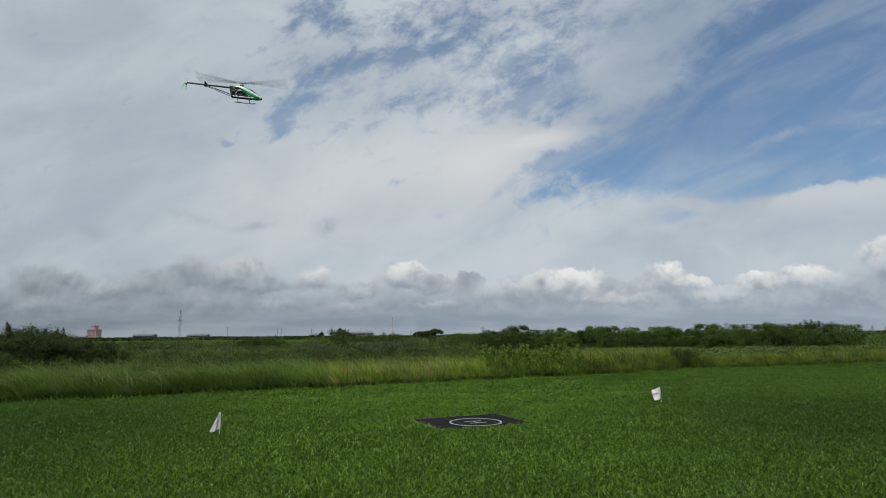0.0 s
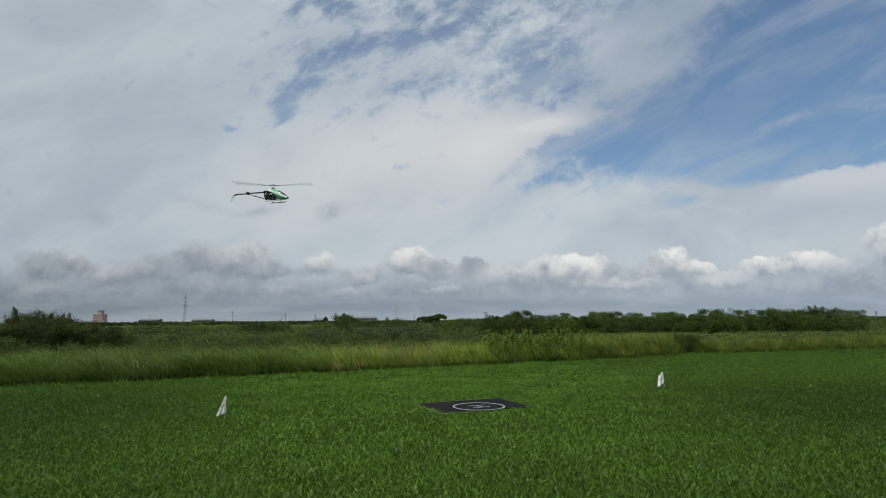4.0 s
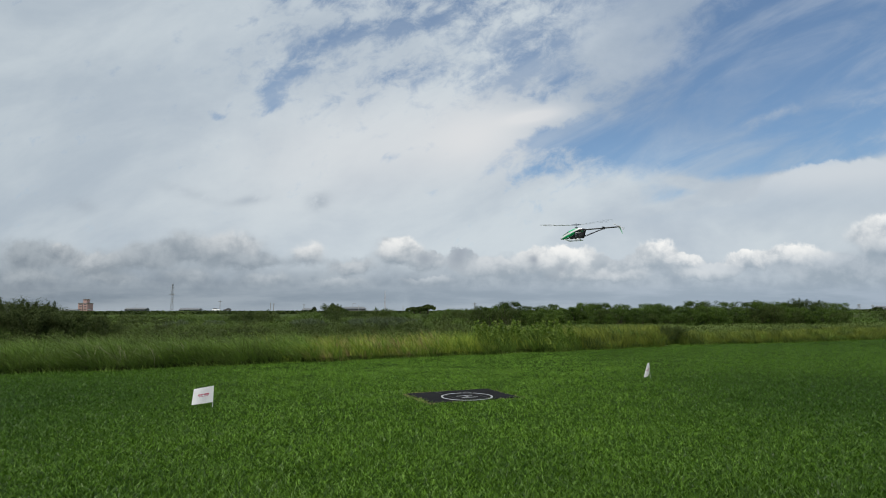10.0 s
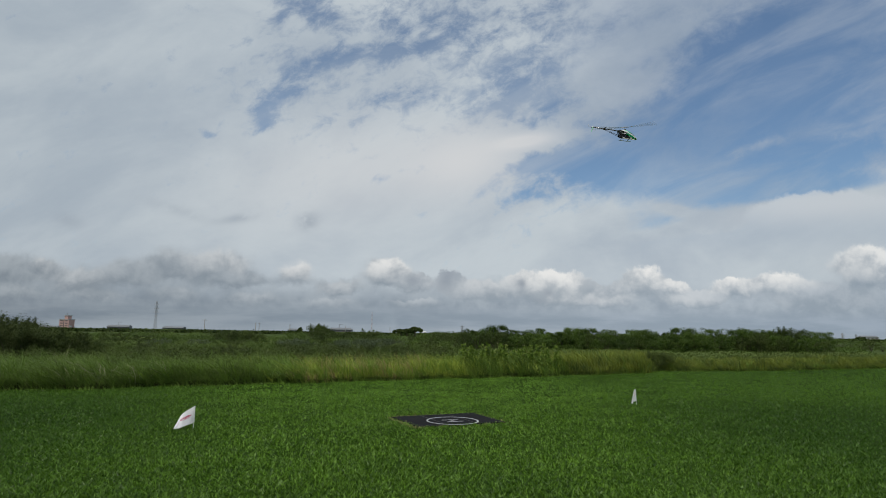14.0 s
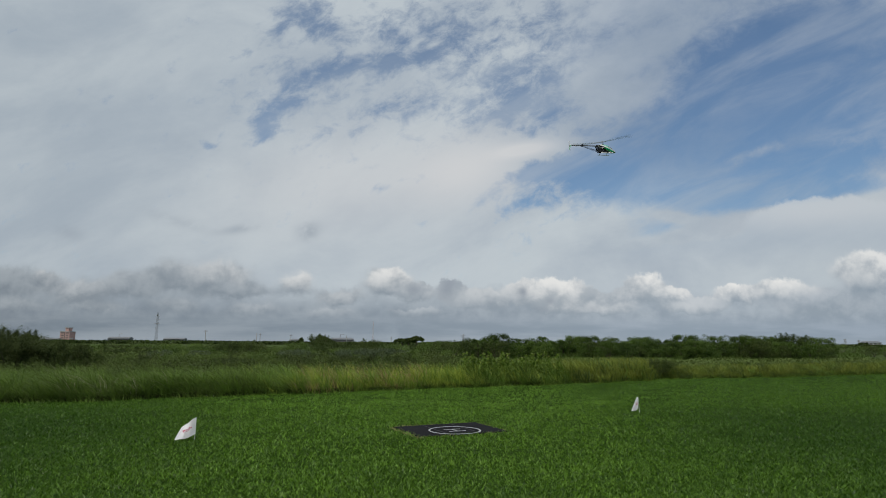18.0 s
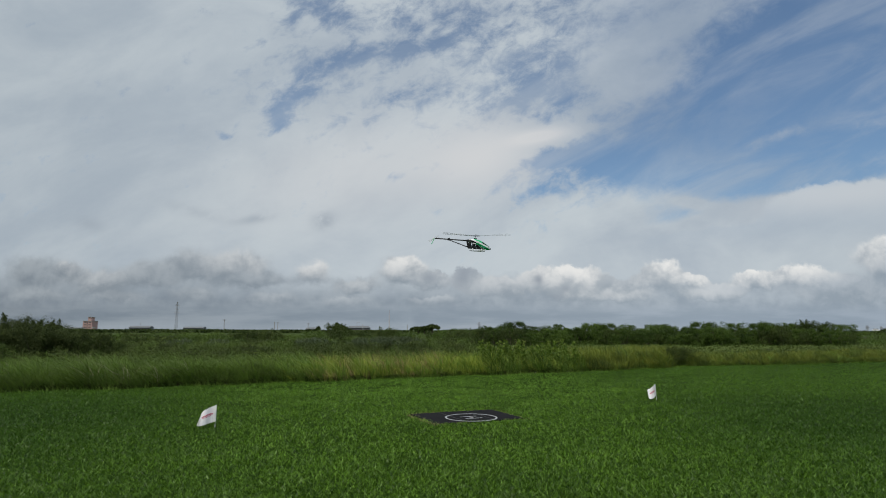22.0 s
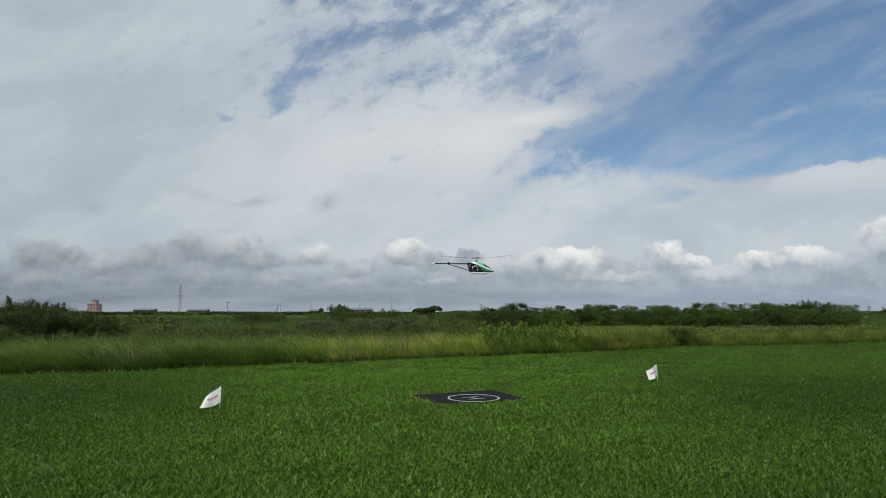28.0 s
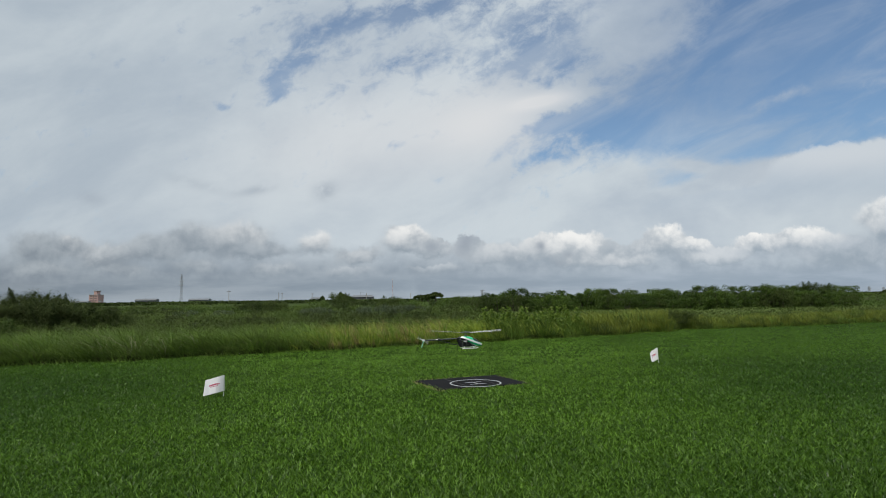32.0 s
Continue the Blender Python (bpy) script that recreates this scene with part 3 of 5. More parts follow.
def make_ground():
    bm = bmesh.new()
    bmesh.ops.create_grid(bm, x_segments=8, y_segments=8, size=4500)
    ob = new("ground", mesh("ground", bm, MAT["ground"]))
    ob.location.z = -0.03
    tagged(ob, "rough green meadow land reaching the horizon", "ground", kind="structure")
    bm = bmesh.new()
    far = [bm.verts.new((x, y, 0)) for x, y in EDGE]
    near = [bm.verts.new((x, -30, 0)) for x, y in EDGE]
    for i in range(len(far) - 1):
        bm.faces.new((near[i], near[i + 1], far[i + 1], far[i]))
    tagged(new("lawn", mesh("lawn", bm, MAT["lawn"])), "closely mown green grass flying field", "lawn", kind="structure")


make_ground()

PAD_X, PAD_Y, PAD_TURN = 0.50, 11.68, 23.0
PAD_LONG, PAD_WIDE, PAD_SIGN = 1.80, 1.34, -0.22  # the sign's middle lies a little before the mat's


def in_pad(x, y, rim=0.0):
    c, s = math.cos(radians(PAD_TURN)), math.sin(radians(PAD_TURN))
    a, b = (x - PAD_X) * c + (y - PAD_Y) * s, -(x - PAD_X) * s + (y - PAD_Y) * c
    return (np.abs(a) < PAD_LONG / 2 + rim) & (np.abs(b) < PAD_WIDE / 2 + rim)


def make_lawn_blades():
    """Blades on the mown field, thick where it is passed near, thinner far off."""
    rng = np.random.default_rng(3)
    for part_no, (y0, y1, count) in enumerate(((4.3, 9.0, 165000), (9.0, 17.0, 115000), (17.0, 34.0, 95000))):
        y = np.exp(rng.uniform(math.log(y0), math.log(y1), count))
        x = rng.uniform(-1, 1, count) * (0.86 * y + 0.8)
        tuft = rng.normal(0, 0.02, (2, count))
        keep = (y < edge_at(x) + 0.15) & ~in_pad(x, y, -0.055 + 0.05 * np.sin(x * 31 + y * 17) * np.sin(x * 13 - y * 23))
        x, y = (x + tuft[0])[keep], (y + tuft[1])[keep]
        n = len(x)
        far = (y / 5.0) ** 0.4
        at = np.stack([x, y, np.full(n, -0.005)], 1)
        high = rng.uniform(0.022, 0.055, n) * (1 + 0.25 * np.sin(x * 1.7 + y * 0.9) * np.sin(y * 2.3 - x * 0.6))
        high = np.where(in_pad(x, y, 0.16) & (y > PAD_Y), high * 0.7, high)  # worn short behind the mat
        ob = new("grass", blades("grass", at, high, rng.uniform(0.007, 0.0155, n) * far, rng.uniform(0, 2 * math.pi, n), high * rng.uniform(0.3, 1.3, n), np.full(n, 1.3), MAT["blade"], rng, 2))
        tagged(ob, "short bright green mown lawn grass", "grass", "mown grass", "stuff")
    # longer single blades that the mower missed
    n = 5000
    y = np.exp(rng.uniform(math.log(4.3), math.log(13.0), n))
    x = rng.uniform(-1, 1, n) * (0.86 * y + 0.8)
    keep = ~in_pad(x, y, 0.0)
    x, y = x[keep], y[keep]
    n = len(x)
    high = rng.uniform(0.045, 0.08, n)
    ob = new("grass", blades("grass", np.stack([x, y, np.full(n, -0.005)], 1), high, rng.uniform(0.004, 0.008, n), rng.uniform(0, 2 * math.pi, n), high * rng.uniform(0.5, 1.7, n), np.full(n, 2.2), MAT["long_blade"], rng, 3))
    tagged(ob, "longer pale green blades standing out of the lawn", "grass", "mown grass", "stuff")


make_lawn_blades()


def make_dry_rim():
    """Straw-coloured dead grass round the mat."""
    rng = np.random.default_rng(17)
    n = 11000
    x, y = PAD_X + rng.uniform(-1.4, 1.4, n), PAD_Y + rng.uniform(-1.3, 1.3, n)
    # thin and broken, thickest on the side away from the near corner
    keep = in_pad(x, y, 0.10) & ~in_pad(x, y, -0.05) & (rng.random(n) < np.where(x < PAD_X - 0.3, 0.9, 0.22) * (0.4 + 0.6 * (np.sin(x * 9 + y * 5) > 0)))
    x, y = x[keep], y[keep]
    n = len(x)
    high = rng.uniform(0.015, 0.045, n)
    ob = new("dry_grass", blades("dry_grass", np.stack([x, y, np.zeros(n)], 1), high, rng.uniform(0.006, 0.012, n), rng.uniform(0, 2 * math.pi, n), high * rng.uniform(0.4, 1.3, n), np.full(n, 1.6), MAT["straw"], rng, 2))
    tagged(ob, "straw-coloured dead grass round the landing mat", "grass", kind="stuff")


make_dry_rim()


def make_flowers():
    """White clover heads, thickest along the far edge of the mown field."""
    rng = np.random.default_rng(23)
    x = np.concatenate([rng.uniform(-14, 12, 120), rng.uniform(-8, 9, 30)])
    y = np.concatenate([edge_at(x[:120]) - rng.uniform(0.1, 1.0, 120) ** 1.5, rng.uniform(5.5, 17, 30)])
    keep = ~in_pad(x, y, 0.1)
    at = np.stack([x, y, rng.uniform(0.05, 0.09, len(x))], 1)[keep]
    tagged(new("clover_flower", leaves("clover_flower", np.repeat(at, 3, axis=0) + rng.normal(0, 0.003, (3 * len(at), 3)), 0.009, MAT["flower"], rng, 1.0)), "tiny white clover flowers in the lawn", "flower", kind="stuff")


make_flowers()


# ---- landing pad ----
def make_pad():
    base = thing("landing_pad", pose(PAD_X, PAD_Y, 0, 0, 0, PAD_TURN), "dark grey rubber landing mat with a white ring", "landing mat")
    bm = bmesh.new()
    box(bm, -PAD_LONG / 2, PAD_LONG / 2, -PAD_WIDE / 2, PAD_WIDE / 2, -0.01, 0.018, 0.006)
    part("mat", bm, MAT["mat"], base)
    for i in (-1, 1):
        bm = bmesh.new()
        box(bm, i * PAD_LONG / 6 - 0.004, i * PAD_LONG / 6 + 0.004, -PAD_WIDE / 2 + 0.01, PAD_WIDE / 2 - 0.01, 0.0185, 0.0215)
        part("seam", bm, MAT["black"], base, "black seam between two mat panels")

    def ring(r0, r1):
        bm = bmesh.new()
        k = 72
        rows = [[bm.verts.new((r * math.cos(2 * math.pi * i / k) + 0.0, r * math.sin(2 * math.pi * i / k) + PAD_SIGN, z)) for i in range(k)] for r, z in ((r0, 0.019), (r0, 0.024), (r1, 0.024), (r1, 0.019))]
        for a, b in zip(rows, rows[1:]):
            for i in range(k):
                bm.faces.new((a[i], a[(i + 1) % k], b[(i + 1) % k], b[i]))
        bmesh.ops.recalc_face_normals(bm, faces=bm.faces[:])
        return bm

    part("ring", ring(0.464, 0.494), MAT["paint"], base, "white painted ring")
    for name, x0, x1, y0, y1 in (("stroke", -0.17, 0.17, 0.108, 0.130), ("stroke", -0.17, 0.17, -0.130, -0.108), ("stroke", -0.013, 0.013, -0.108, 0.108)):
        bm = bmesh.new()
        box(bm, x0, x1, y0 + PAD_SIGN, y1 + PAD_SIGN, 0.019, 0.024)
        part(name, bm, MAT["paint"], base, "white painted bar of the landing sign")


make_pad()


# ---- flags ----
STRIPS, CLOTH_WIDE, CLOTH_HIGH = 14, 0.35, 0.27


def make_flag(x, y, lean, name_label):
    base = thing("marker_flag", pose(x, y, 0, 0, 0, 0), name_label, "flag", "marker flags on the field")
    bm = bmesh.new()
    rod(bm, (0, 0, -0.03), (lean * 0.375, 0, 0.375), 0.005, 0.004)
    part("pole", bm, MAT["pole"], base, "thin white plastic pole")
    strips = []
    w = CLOTH_WIDE / STRIPS
    for i in range(STRIPS):
        bm = bmesh.new()
        thick = 0.0010 + 0.0005 * (i % 2)
        box(bm, -w - 0.004, 0.004, -thick, thick, -CLOTH_HIGH, 0)
        strip = part("cloth_strip", bm, MAT["cloth"], base)
        if 3 <= i <= 10:
            bm = bmesh.new()
            top = -0.105 - 0.004 * (i == 3 or i == 10)
            box(bm, -w, 0, -0.0030, -0.0014, top - 0.024, top)
            if 4 <= i <= 9:
                box(bm, -w, 0, -0.0030, -0.0014, top - 0.046, top - 0.036)
            part("print", bm, MAT["red"], strip, "faded red printed bar")
        strips.append(strip)
    return base, strips


FLAG_A = make_flag(-3.84, 10.40, 0.03, "small white cloth flag with a faded red print")
FLAG_B = make_flag(5.21, 14.55, -0.05, "small white cloth flag with faint print, pole leaning in the grass")


# ---- model helicopter, its origin at the rotor hub, nose towards +x ----
def livery():
    m = bpy.data.materials.new("canopy_paint")
    m.use_nodes = True
    n = Nodes(m.node_tree)
    place = n.add("ShaderNodeTexCoord").outputs["Object"]
    x, y, z = n.split(place)
    slope = n.math("MULTIPLY_ADD", x, 0.42, z)
    grain = n.noise(place, 40, 3.0)
    green, white, dark = (0.022, 0.54, 0.21), (0.93, 0.93, 0.92), (0.012, 0.013, 0.015)
    tone = n.mix(n.ramp(slope, -0.111, -0.108, smooth=False), white, green)
    front = n.ramp(x, 0.02, 0.024, smooth=False)
    for low, under in ((-0.148, n.mix(front, dark, green)), (-0.196, white), (-0.206, green)):
        tone = n.mix(n.ramp(slope, low - 0.002, low, smooth=False), under, tone)
    pane = n.math("MULTIPLY", n.ramp(n.math("MULTIPLY_ADD", z, 0.5, x), 0.075, 0.079, smooth=False), n.ramp(slope, -0.106, -0.103, smooth=False))
    tone = n.mix(pane, tone, dark)
    tone = n.mix(n.ramp(x, 0.342, 0.347, smooth=False), tone, dark)
    tone = n.mix(n.math("MULTIPLY", grain, 0.12), tone, (0.2, 0.2, 0.2))
    bsdf = n.add("ShaderNodeBsdfPrincipled")
    n.plug(tone, bsdf.inputs["Base Color"])
    n.plug(n.ramp(grain, 0.3, 0.7, 0.2, 0.32), bsdf.inputs["Roughness"])
    bsdf.inputs["Coat Weight"].default_value = 0.2
    n.plug(bsdf.outputs[0], n.add("ShaderNodeOutputMaterial").inputs[0])
    return m


def make_helicopter():
    heli = thing("model_helicopter", pose(0, 0, 2), "green and white radio-controlled model helicopter in flight", "helicopter")
    # canopy: x, top, bottom, half width
    bm = bmesh.new()
    rings = []
    for x, top, low, half in ((-0.19, -0.105, -0.135, 0.030), (-0.13, -0.090, -0.165, 0.045), (-0.05, -0.080, -0.178, 0.060), (0.03, -0.085, -0.208, 0.072), (0.11, -0.103, -0.258, 0.078),
                              (0.19, -0.140, -0.302, 0.074), (0.26, -0.186, -0.308, 0.062), (0.31, -0.222, -0.304, 0.046), (0.345, -0.252, -0.297, 0.027), (0.365, -0.276, -0.288, 0.008)):
        middle, tall = (top + low) / 2, (top - low) / 2
        rings.append([(x, half * math.copysign(abs(math.cos(q)) ** 0.8, math.cos(q)), middle + tall * math.copysign(abs(math.sin(q)) ** 0.85, math.sin(q))) for q in [2 * math.pi * i / 28 for i in range(28)]])
    part("canopy", smooth(loft(bm, rings)), livery(), heli, "glossy green and white canopy with a dark window")
    for y in (-0.036, 0.036):
        bm = bmesh.new()
        for outline in (((-0.20, -0.105), (-0.20, -0.145), (0.02, -0.145), (0.02, -0.10)), ((-0.15, -0.30), (-0.165, -0.272), (0.20, -0.272), (0.19, -0.30)),
                        ((-0.20, -0.147), (-0.165, -0.147), (-0.135, -0.27), (-0.165, -0.27)), ((-0.055, -0.147), (-0.015, -0.147), (-0.005, -0.27), (-0.075, -0.27)),
                        ((0.0, -0.147), (0.022, -0.147), (0.11, -0.27), (0.075, -0.27))):
            plate(bm, outline, y - 0.002, y + 0.002)
        part("frame_plate", bm, MAT["carbon"], heli, "black carbon side frame with openings")
    bm = bmesh.new()
    box(bm, -0.09, 0.02, -0.027, 0.027, -0.29, -0.22, 0.006)
    rod(bm, (-0.02, 0, -0.23), (-0.02, 0, -0.17), 0.026, None, 16)
    part("motor", bm, MAT["alloy"], heli, "dark alloy motor")
    bm = bmesh.new()
    box(bm, -0.15, -0.092, -0.03, 0.03, -0.268, -0.15, 0.006)
    part("gear_case", bm, MAT["black"], heli, "black gear housing between the frames")
    bm = bmesh.new()
    box(bm, 0.022, 0.06, -0.03, 0.03, -0.25, -0.15, 0.006)
    part("speed_controller", bm, MAT["black"], heli, "black box between the frames")
    bm = bmesh.new()
    box(bm, 0.03, 0.19, -0.026, 0.026, -0.295, -0.255, 0.005)
    part("battery", bm, MAT["black"], heli, "black battery pack under the canopy")
    bm = bmesh.new()
    rod(bm, (-0.01, 0, -0.19), (-0.01, 0, -0.172), 0.062, None, 32)
    part("main_gear", bm, MAT["plastic"], heli, "white main gear wheel")
    for x in (-0.13, -0.05, 0.07):
        bm = bmesh.new()
        box(bm, x - 0.018, x + 0.018, -0.058, -0.039, -0.225, -0.19, 0.003)
        part("servo", bm, MAT["black"], heli, "small black servo")
    bm = bmesh.new()
    rod(bm, (0, 0, -0.24), (0, 0, 0.012), 0.0065, None, 12)
    part("mast", bm, MAT["steel"], heli, "steel rotor shaft")
    bm = bmesh.new()
    rod(bm, (0, 0, -0.068), (0, 0, -0.056), 0.034, None, 20)
    part("swashplate", bm, MAT["alloy"], heli)
    for q in (30, 150, 270):
        bm = bmesh.new()
        c, s = math.cos(radians(q)), math.sin(radians(q))
        rod(bm, (0.032 * c, 0.032 * s, -0.064), (0.035 * c, 0.035 * s, -0.13), 0.0025)
        part("link_rod", bm, MAT["steel"], heli)
    # tail
    bm = bmesh.new()
    rod(bm, (-0.12, 0, -0.125), (-0.935, 0, -0.125), 0.015, 0.014, 16)
    part("tail_boom", smooth(bm), MAT["tube"], heli, "slim black carbon tail boom")
    for y in (-1, 1):
        bm = bmesh.new()
        rod(bm, (-0.15, y * 0.036, -0.275), (-0.60, y * 0.016, -0.138), 0.0055)
        part("boom_brace", bm, MAT["carbon"], heli, "thin diagonal boom brace")
    bm = bmesh.new()
    turns, per = 9, 6
    coil = []
    for i in range(turns * per + 1):
        s, q = i / (turns * per), 2 * math.pi * i / per
        coil.append((-0.19 - 0.24 * s, -0.0345 + 0.0108 * s + 0.011 * math.cos(q), -0.263 + 0.0735 * s + 0.011 * math.sin(q)))
    pipe(bm, coil, 0.0024, 5)
    part("coiled_wire", bm, MAT["black"], heli, "black wire coiled round a boom brace")
    bm = bmesh.new()
    box(bm, -0.625, -0.575, -0.024, 0.024, -0.15, -0.10, 0.004)
    box(bm, -0.615, -0.585, -0.07, 0.07, -0.106, -0.102)
    part("boom_clamp", bm, MAT["black"], heli)
    bm = bmesh.new()
    box(bm, -0.955, -0.905, -0.018, 0.018, -0.145, -0.105, 0.005)
    rod(bm, (-0.935, -0.02, -0.125), (-0.935, 0.055, -0.125), 0.006)
    part("tail_gearbox", bm, MAT["plastic"], heli, "white tail gear case")
    bm = bmesh.new()
    plate(bm, ((-0.918, -0.130), (-0.944, -0.130), (-0.990, -0.262), (-0.986, -0.274), (-0.974, -0.268)), -0.0225, -0.0195)
    part("tail_fin", bm, MAT["fin"], heli, "narrow green tail fin")
    # landing gear
    for x in (-0.055, 0.145):
        bm = bmesh.new()
        pipe(bm, ((x, -0.105, -0.334), (x, -0.092, -0.314), (x, -0.045, -0.300), (x, 0.045, -0.300), (x, 0.092, -0.314), (x, 0.105, -0.334)), 0.0075)
        part("strut", bm, MAT["plastic"], heli, "white curved landing strut")
    for y in (-0.105, 0.105):
        bm = bmesh.new()
        pipe(bm, ((-0.110, y, -0.336), (0.195, y, -0.336), (0.225, y, -0.327), (0.240, y, -0.316)), 0.0085)
        part("skid", bm, MAT["plastic"], heli, "white landing skid")
    # rotors
    bm = bmesh.new()
    box(bm, -0.045, 0.045, -0.014, 0.014, -0.014, 0.014, 0.004)
    rod(bm, (0, 0, 0.008), (0, 0, 0.026), 0.012, None, 12)
    head = part("rotor_head", bm, MAT["steel"], heli, "bright metal rotor head")
    tail = bmesh.new()
    rod(tail, (0, -0.012, 0), (0, 0.012, 0), 0.013, None, 12)
    tail = part("tail_rotor_hub", tail, MAT["alloy"], heli)
    tail.location = (-0.935, 0.05, -0.125)
    for k in (0, 1):
        turn = Matrix.Rotation(math.pi * k, 4, "Z")
        bm = bmesh.new()
        box(bm, 0.04, 0.105, -0.012, 0.012, -0.011, 0.011, 0.004)
        rod(bm, (0.045, -0.03, 0), (0.06, -0.01, 0), 0.004)
        bmesh.ops.transform(bm, matrix=turn, verts=bm.verts[:])
        part("blade_grip", bm, MAT["steel"], head, "bright metal blade grip")
        bm = bmesh.new()
        rings = []
        for x, chord in ((0.09, 0.030), (0.14, 0.058), (0.45, 0.060), (0.70, 0.060), (0.775, 0.055), (0.79, 0.040)):
            z = 0.06 * (x - 0.09)
            twist = math.tan(radians(5))
            rings.append([(x, c * chord, z + t * chord + c * chord * twist) for c, t in ((0.35, 0.0), (0.25, 0.05), (0.0, 0.055), (-0.65, 0.0), (0.0, -0.045), (0.25, -0.045))])
        loft(bm, rings)
        bmesh.ops.transform(bm, matrix=turn, verts=bm.verts[:])
        part("main_blade", smooth(bm), MAT["rotor"], head, "long pale main rotor blade")
        bm = bmesh.new()
        rings = []
        for z, chord in ((0.012, 0.010), (0.03, 0.017), (0.118, 0.018), (0.13, 0.012)):
            rings.append([(c * chord, t * chord + 0.006, z) for c, t in ((0.4, 0.0), (0.1, 0.1), (-0.6, 0.0), (0.1, -0.08))])
        loft(bm, rings)
        bmesh.ops.transform(bm, matrix=Matrix.Rotation(math.pi * k, 4, "Y"), verts=bm.verts[:])
        part("tail_blade", bm, MAT["rotor"], tail, "short pale tail rotor blade")
    return heli, head, tail


HELI, ROTOR, TAIL_ROTOR = make_helicopter()


# ---- the insect that darts past ----
def make_dragonfly():
    bug = thing("dragonfly", pose(-30, 5, 9), "dark dragonfly with clear wings darting through the air", "dragonfly")
    bm = bmesh.new()
    bmesh.ops.create_uvsphere(bm, u_segments=10, v_segments=6, radius=1.0, matrix=Matrix.Translation((0.012, 0, 0)) @ Matrix.Diagonal((0.011, 0.0065, 0.0075, 1)))
    part("thorax", smooth(bm), MAT["black"], bug)
    bm = bmesh.new()
    bmesh.ops.create_uvsphere(bm, u_segments=10, v_segments=6, radius=0.0062, matrix=Matrix.Translation((0.027, 0, 0.001)))
    part("head", smooth(bm), MAT["black"], bug)
    bm = bmesh.new()
    rod(bm, (0.004, 0, 0), (-0.045, 0, -0.003), 0.0035, 0.002)
    part("tail", bm, MAT["black"], bug)
    for x, side in ((0.016, 1), (0.016, -1), (0.006, 1), (0.006, -1)):
        bm = bmesh.new()
        outline = [(x, 0.004 * side), (x + 0.006, 0.02 * side), (x + 0.004, 0.045 * side), (x - 0.004, 0.046 * side), (x - 0.008, 0.02 * side)]
        low = [bm.verts.new((a, b, 0.004)) for a, b in outline]
        high = [bm.verts.new((a, b, 0.0045)) for a, b in outline]
        bm.faces.new(low[::-1]), bm.faces.new(high)
        for i in range(5):
            bm.faces.new((low[i], low[(i + 1) % 5], high[(i + 1) % 5], high[i]))
        part("wing", bm, MAT["wing"], bug)
    return bug


DRAGONFLY = make_dragonfly()


# ---- tall grass at the field's edge, in patches that sway ----
WIND = math.pi * 1.02  # the way the wind bends things: towards -x
PATCHES = []


def patch(name, label, x0, x1, near, deep, counts, tall, rng, group, blown=0.85):
    """Grass standing from the field's edge + near to + deep, between x0 and x1. counts: material name -> how many; tall: lowest and highest."""
    xm = (x0 + x1) / 2
    ym = float(edge_at(xm)) + (near + deep) / 2
    ob = None
    for kind_no, (mat_name, count) in enumerate(counts.items()):
        # tufts of about two dozen blades
        tufts = max(4, count // 24)
        own = rng.integers(0, tufts, count)
        tx = rng.uniform(x0 - 0.15, x1 + 0.15, tufts)
        td = near + (deep - near) * rng.random(tufts) ** 1.6
        vigour = rng.uniform(0.62, 1.14, tufts)
        off = rng.normal(0, 0.07, (2, count)) * (1.0 if deep < 8 else 2.2)
        x = tx[own] + off[0]
        depth = td[own] + off[1]
        y = edge_at(x) + depth + 0.18 * np.sin(x * 2.3)
        grow = np.clip(0.5 + (td[own] - near) / 0.9, 0.5, 1.0)
        high = (tall[0] * 0.7 + (tall[1] - tall[0] * 0.7) * rng.random(count) ** 0.85) * grow * vigour[own]
        at = np.stack([x - xm, y - ym, np.full(count, -0.05)], 1)
        far = (y / 18.0) ** 0.6
        turn = np.arctan2(np.sin(WIND) * 0.6 + off[1] / 0.12, np.cos(WIND) * 0.9 + off[0] / 0.12) + rng.normal(0, 0.75, count)
        droop = rng.uniform(0.08, 0.62, count) if blown > 1 else rng.uniform(0.06, 0.34, count)
        high = high / (1 - 0.75 * droop)
        me = blades(mat_name, at, high, rng.uniform(0.009, 0.023, count) * far, turn, high * rng.uniform(0.12, blown, count), np.full(count, 2.0), MAT[mat_name], rng, 3 if deep < 8 else 2, droop)
        if ob is None:
            ob = new(name, me)
            ob.matrix_basis = pose(xm, ym, 0)
            tagged(ob, label, "grass", group, "stuff")
        else:
            extra = new("blades", me)
            extra.parent = ob
            tagged(extra, kind="stuff")
    PATCHES.append((ob, xm, ym))
    return ob


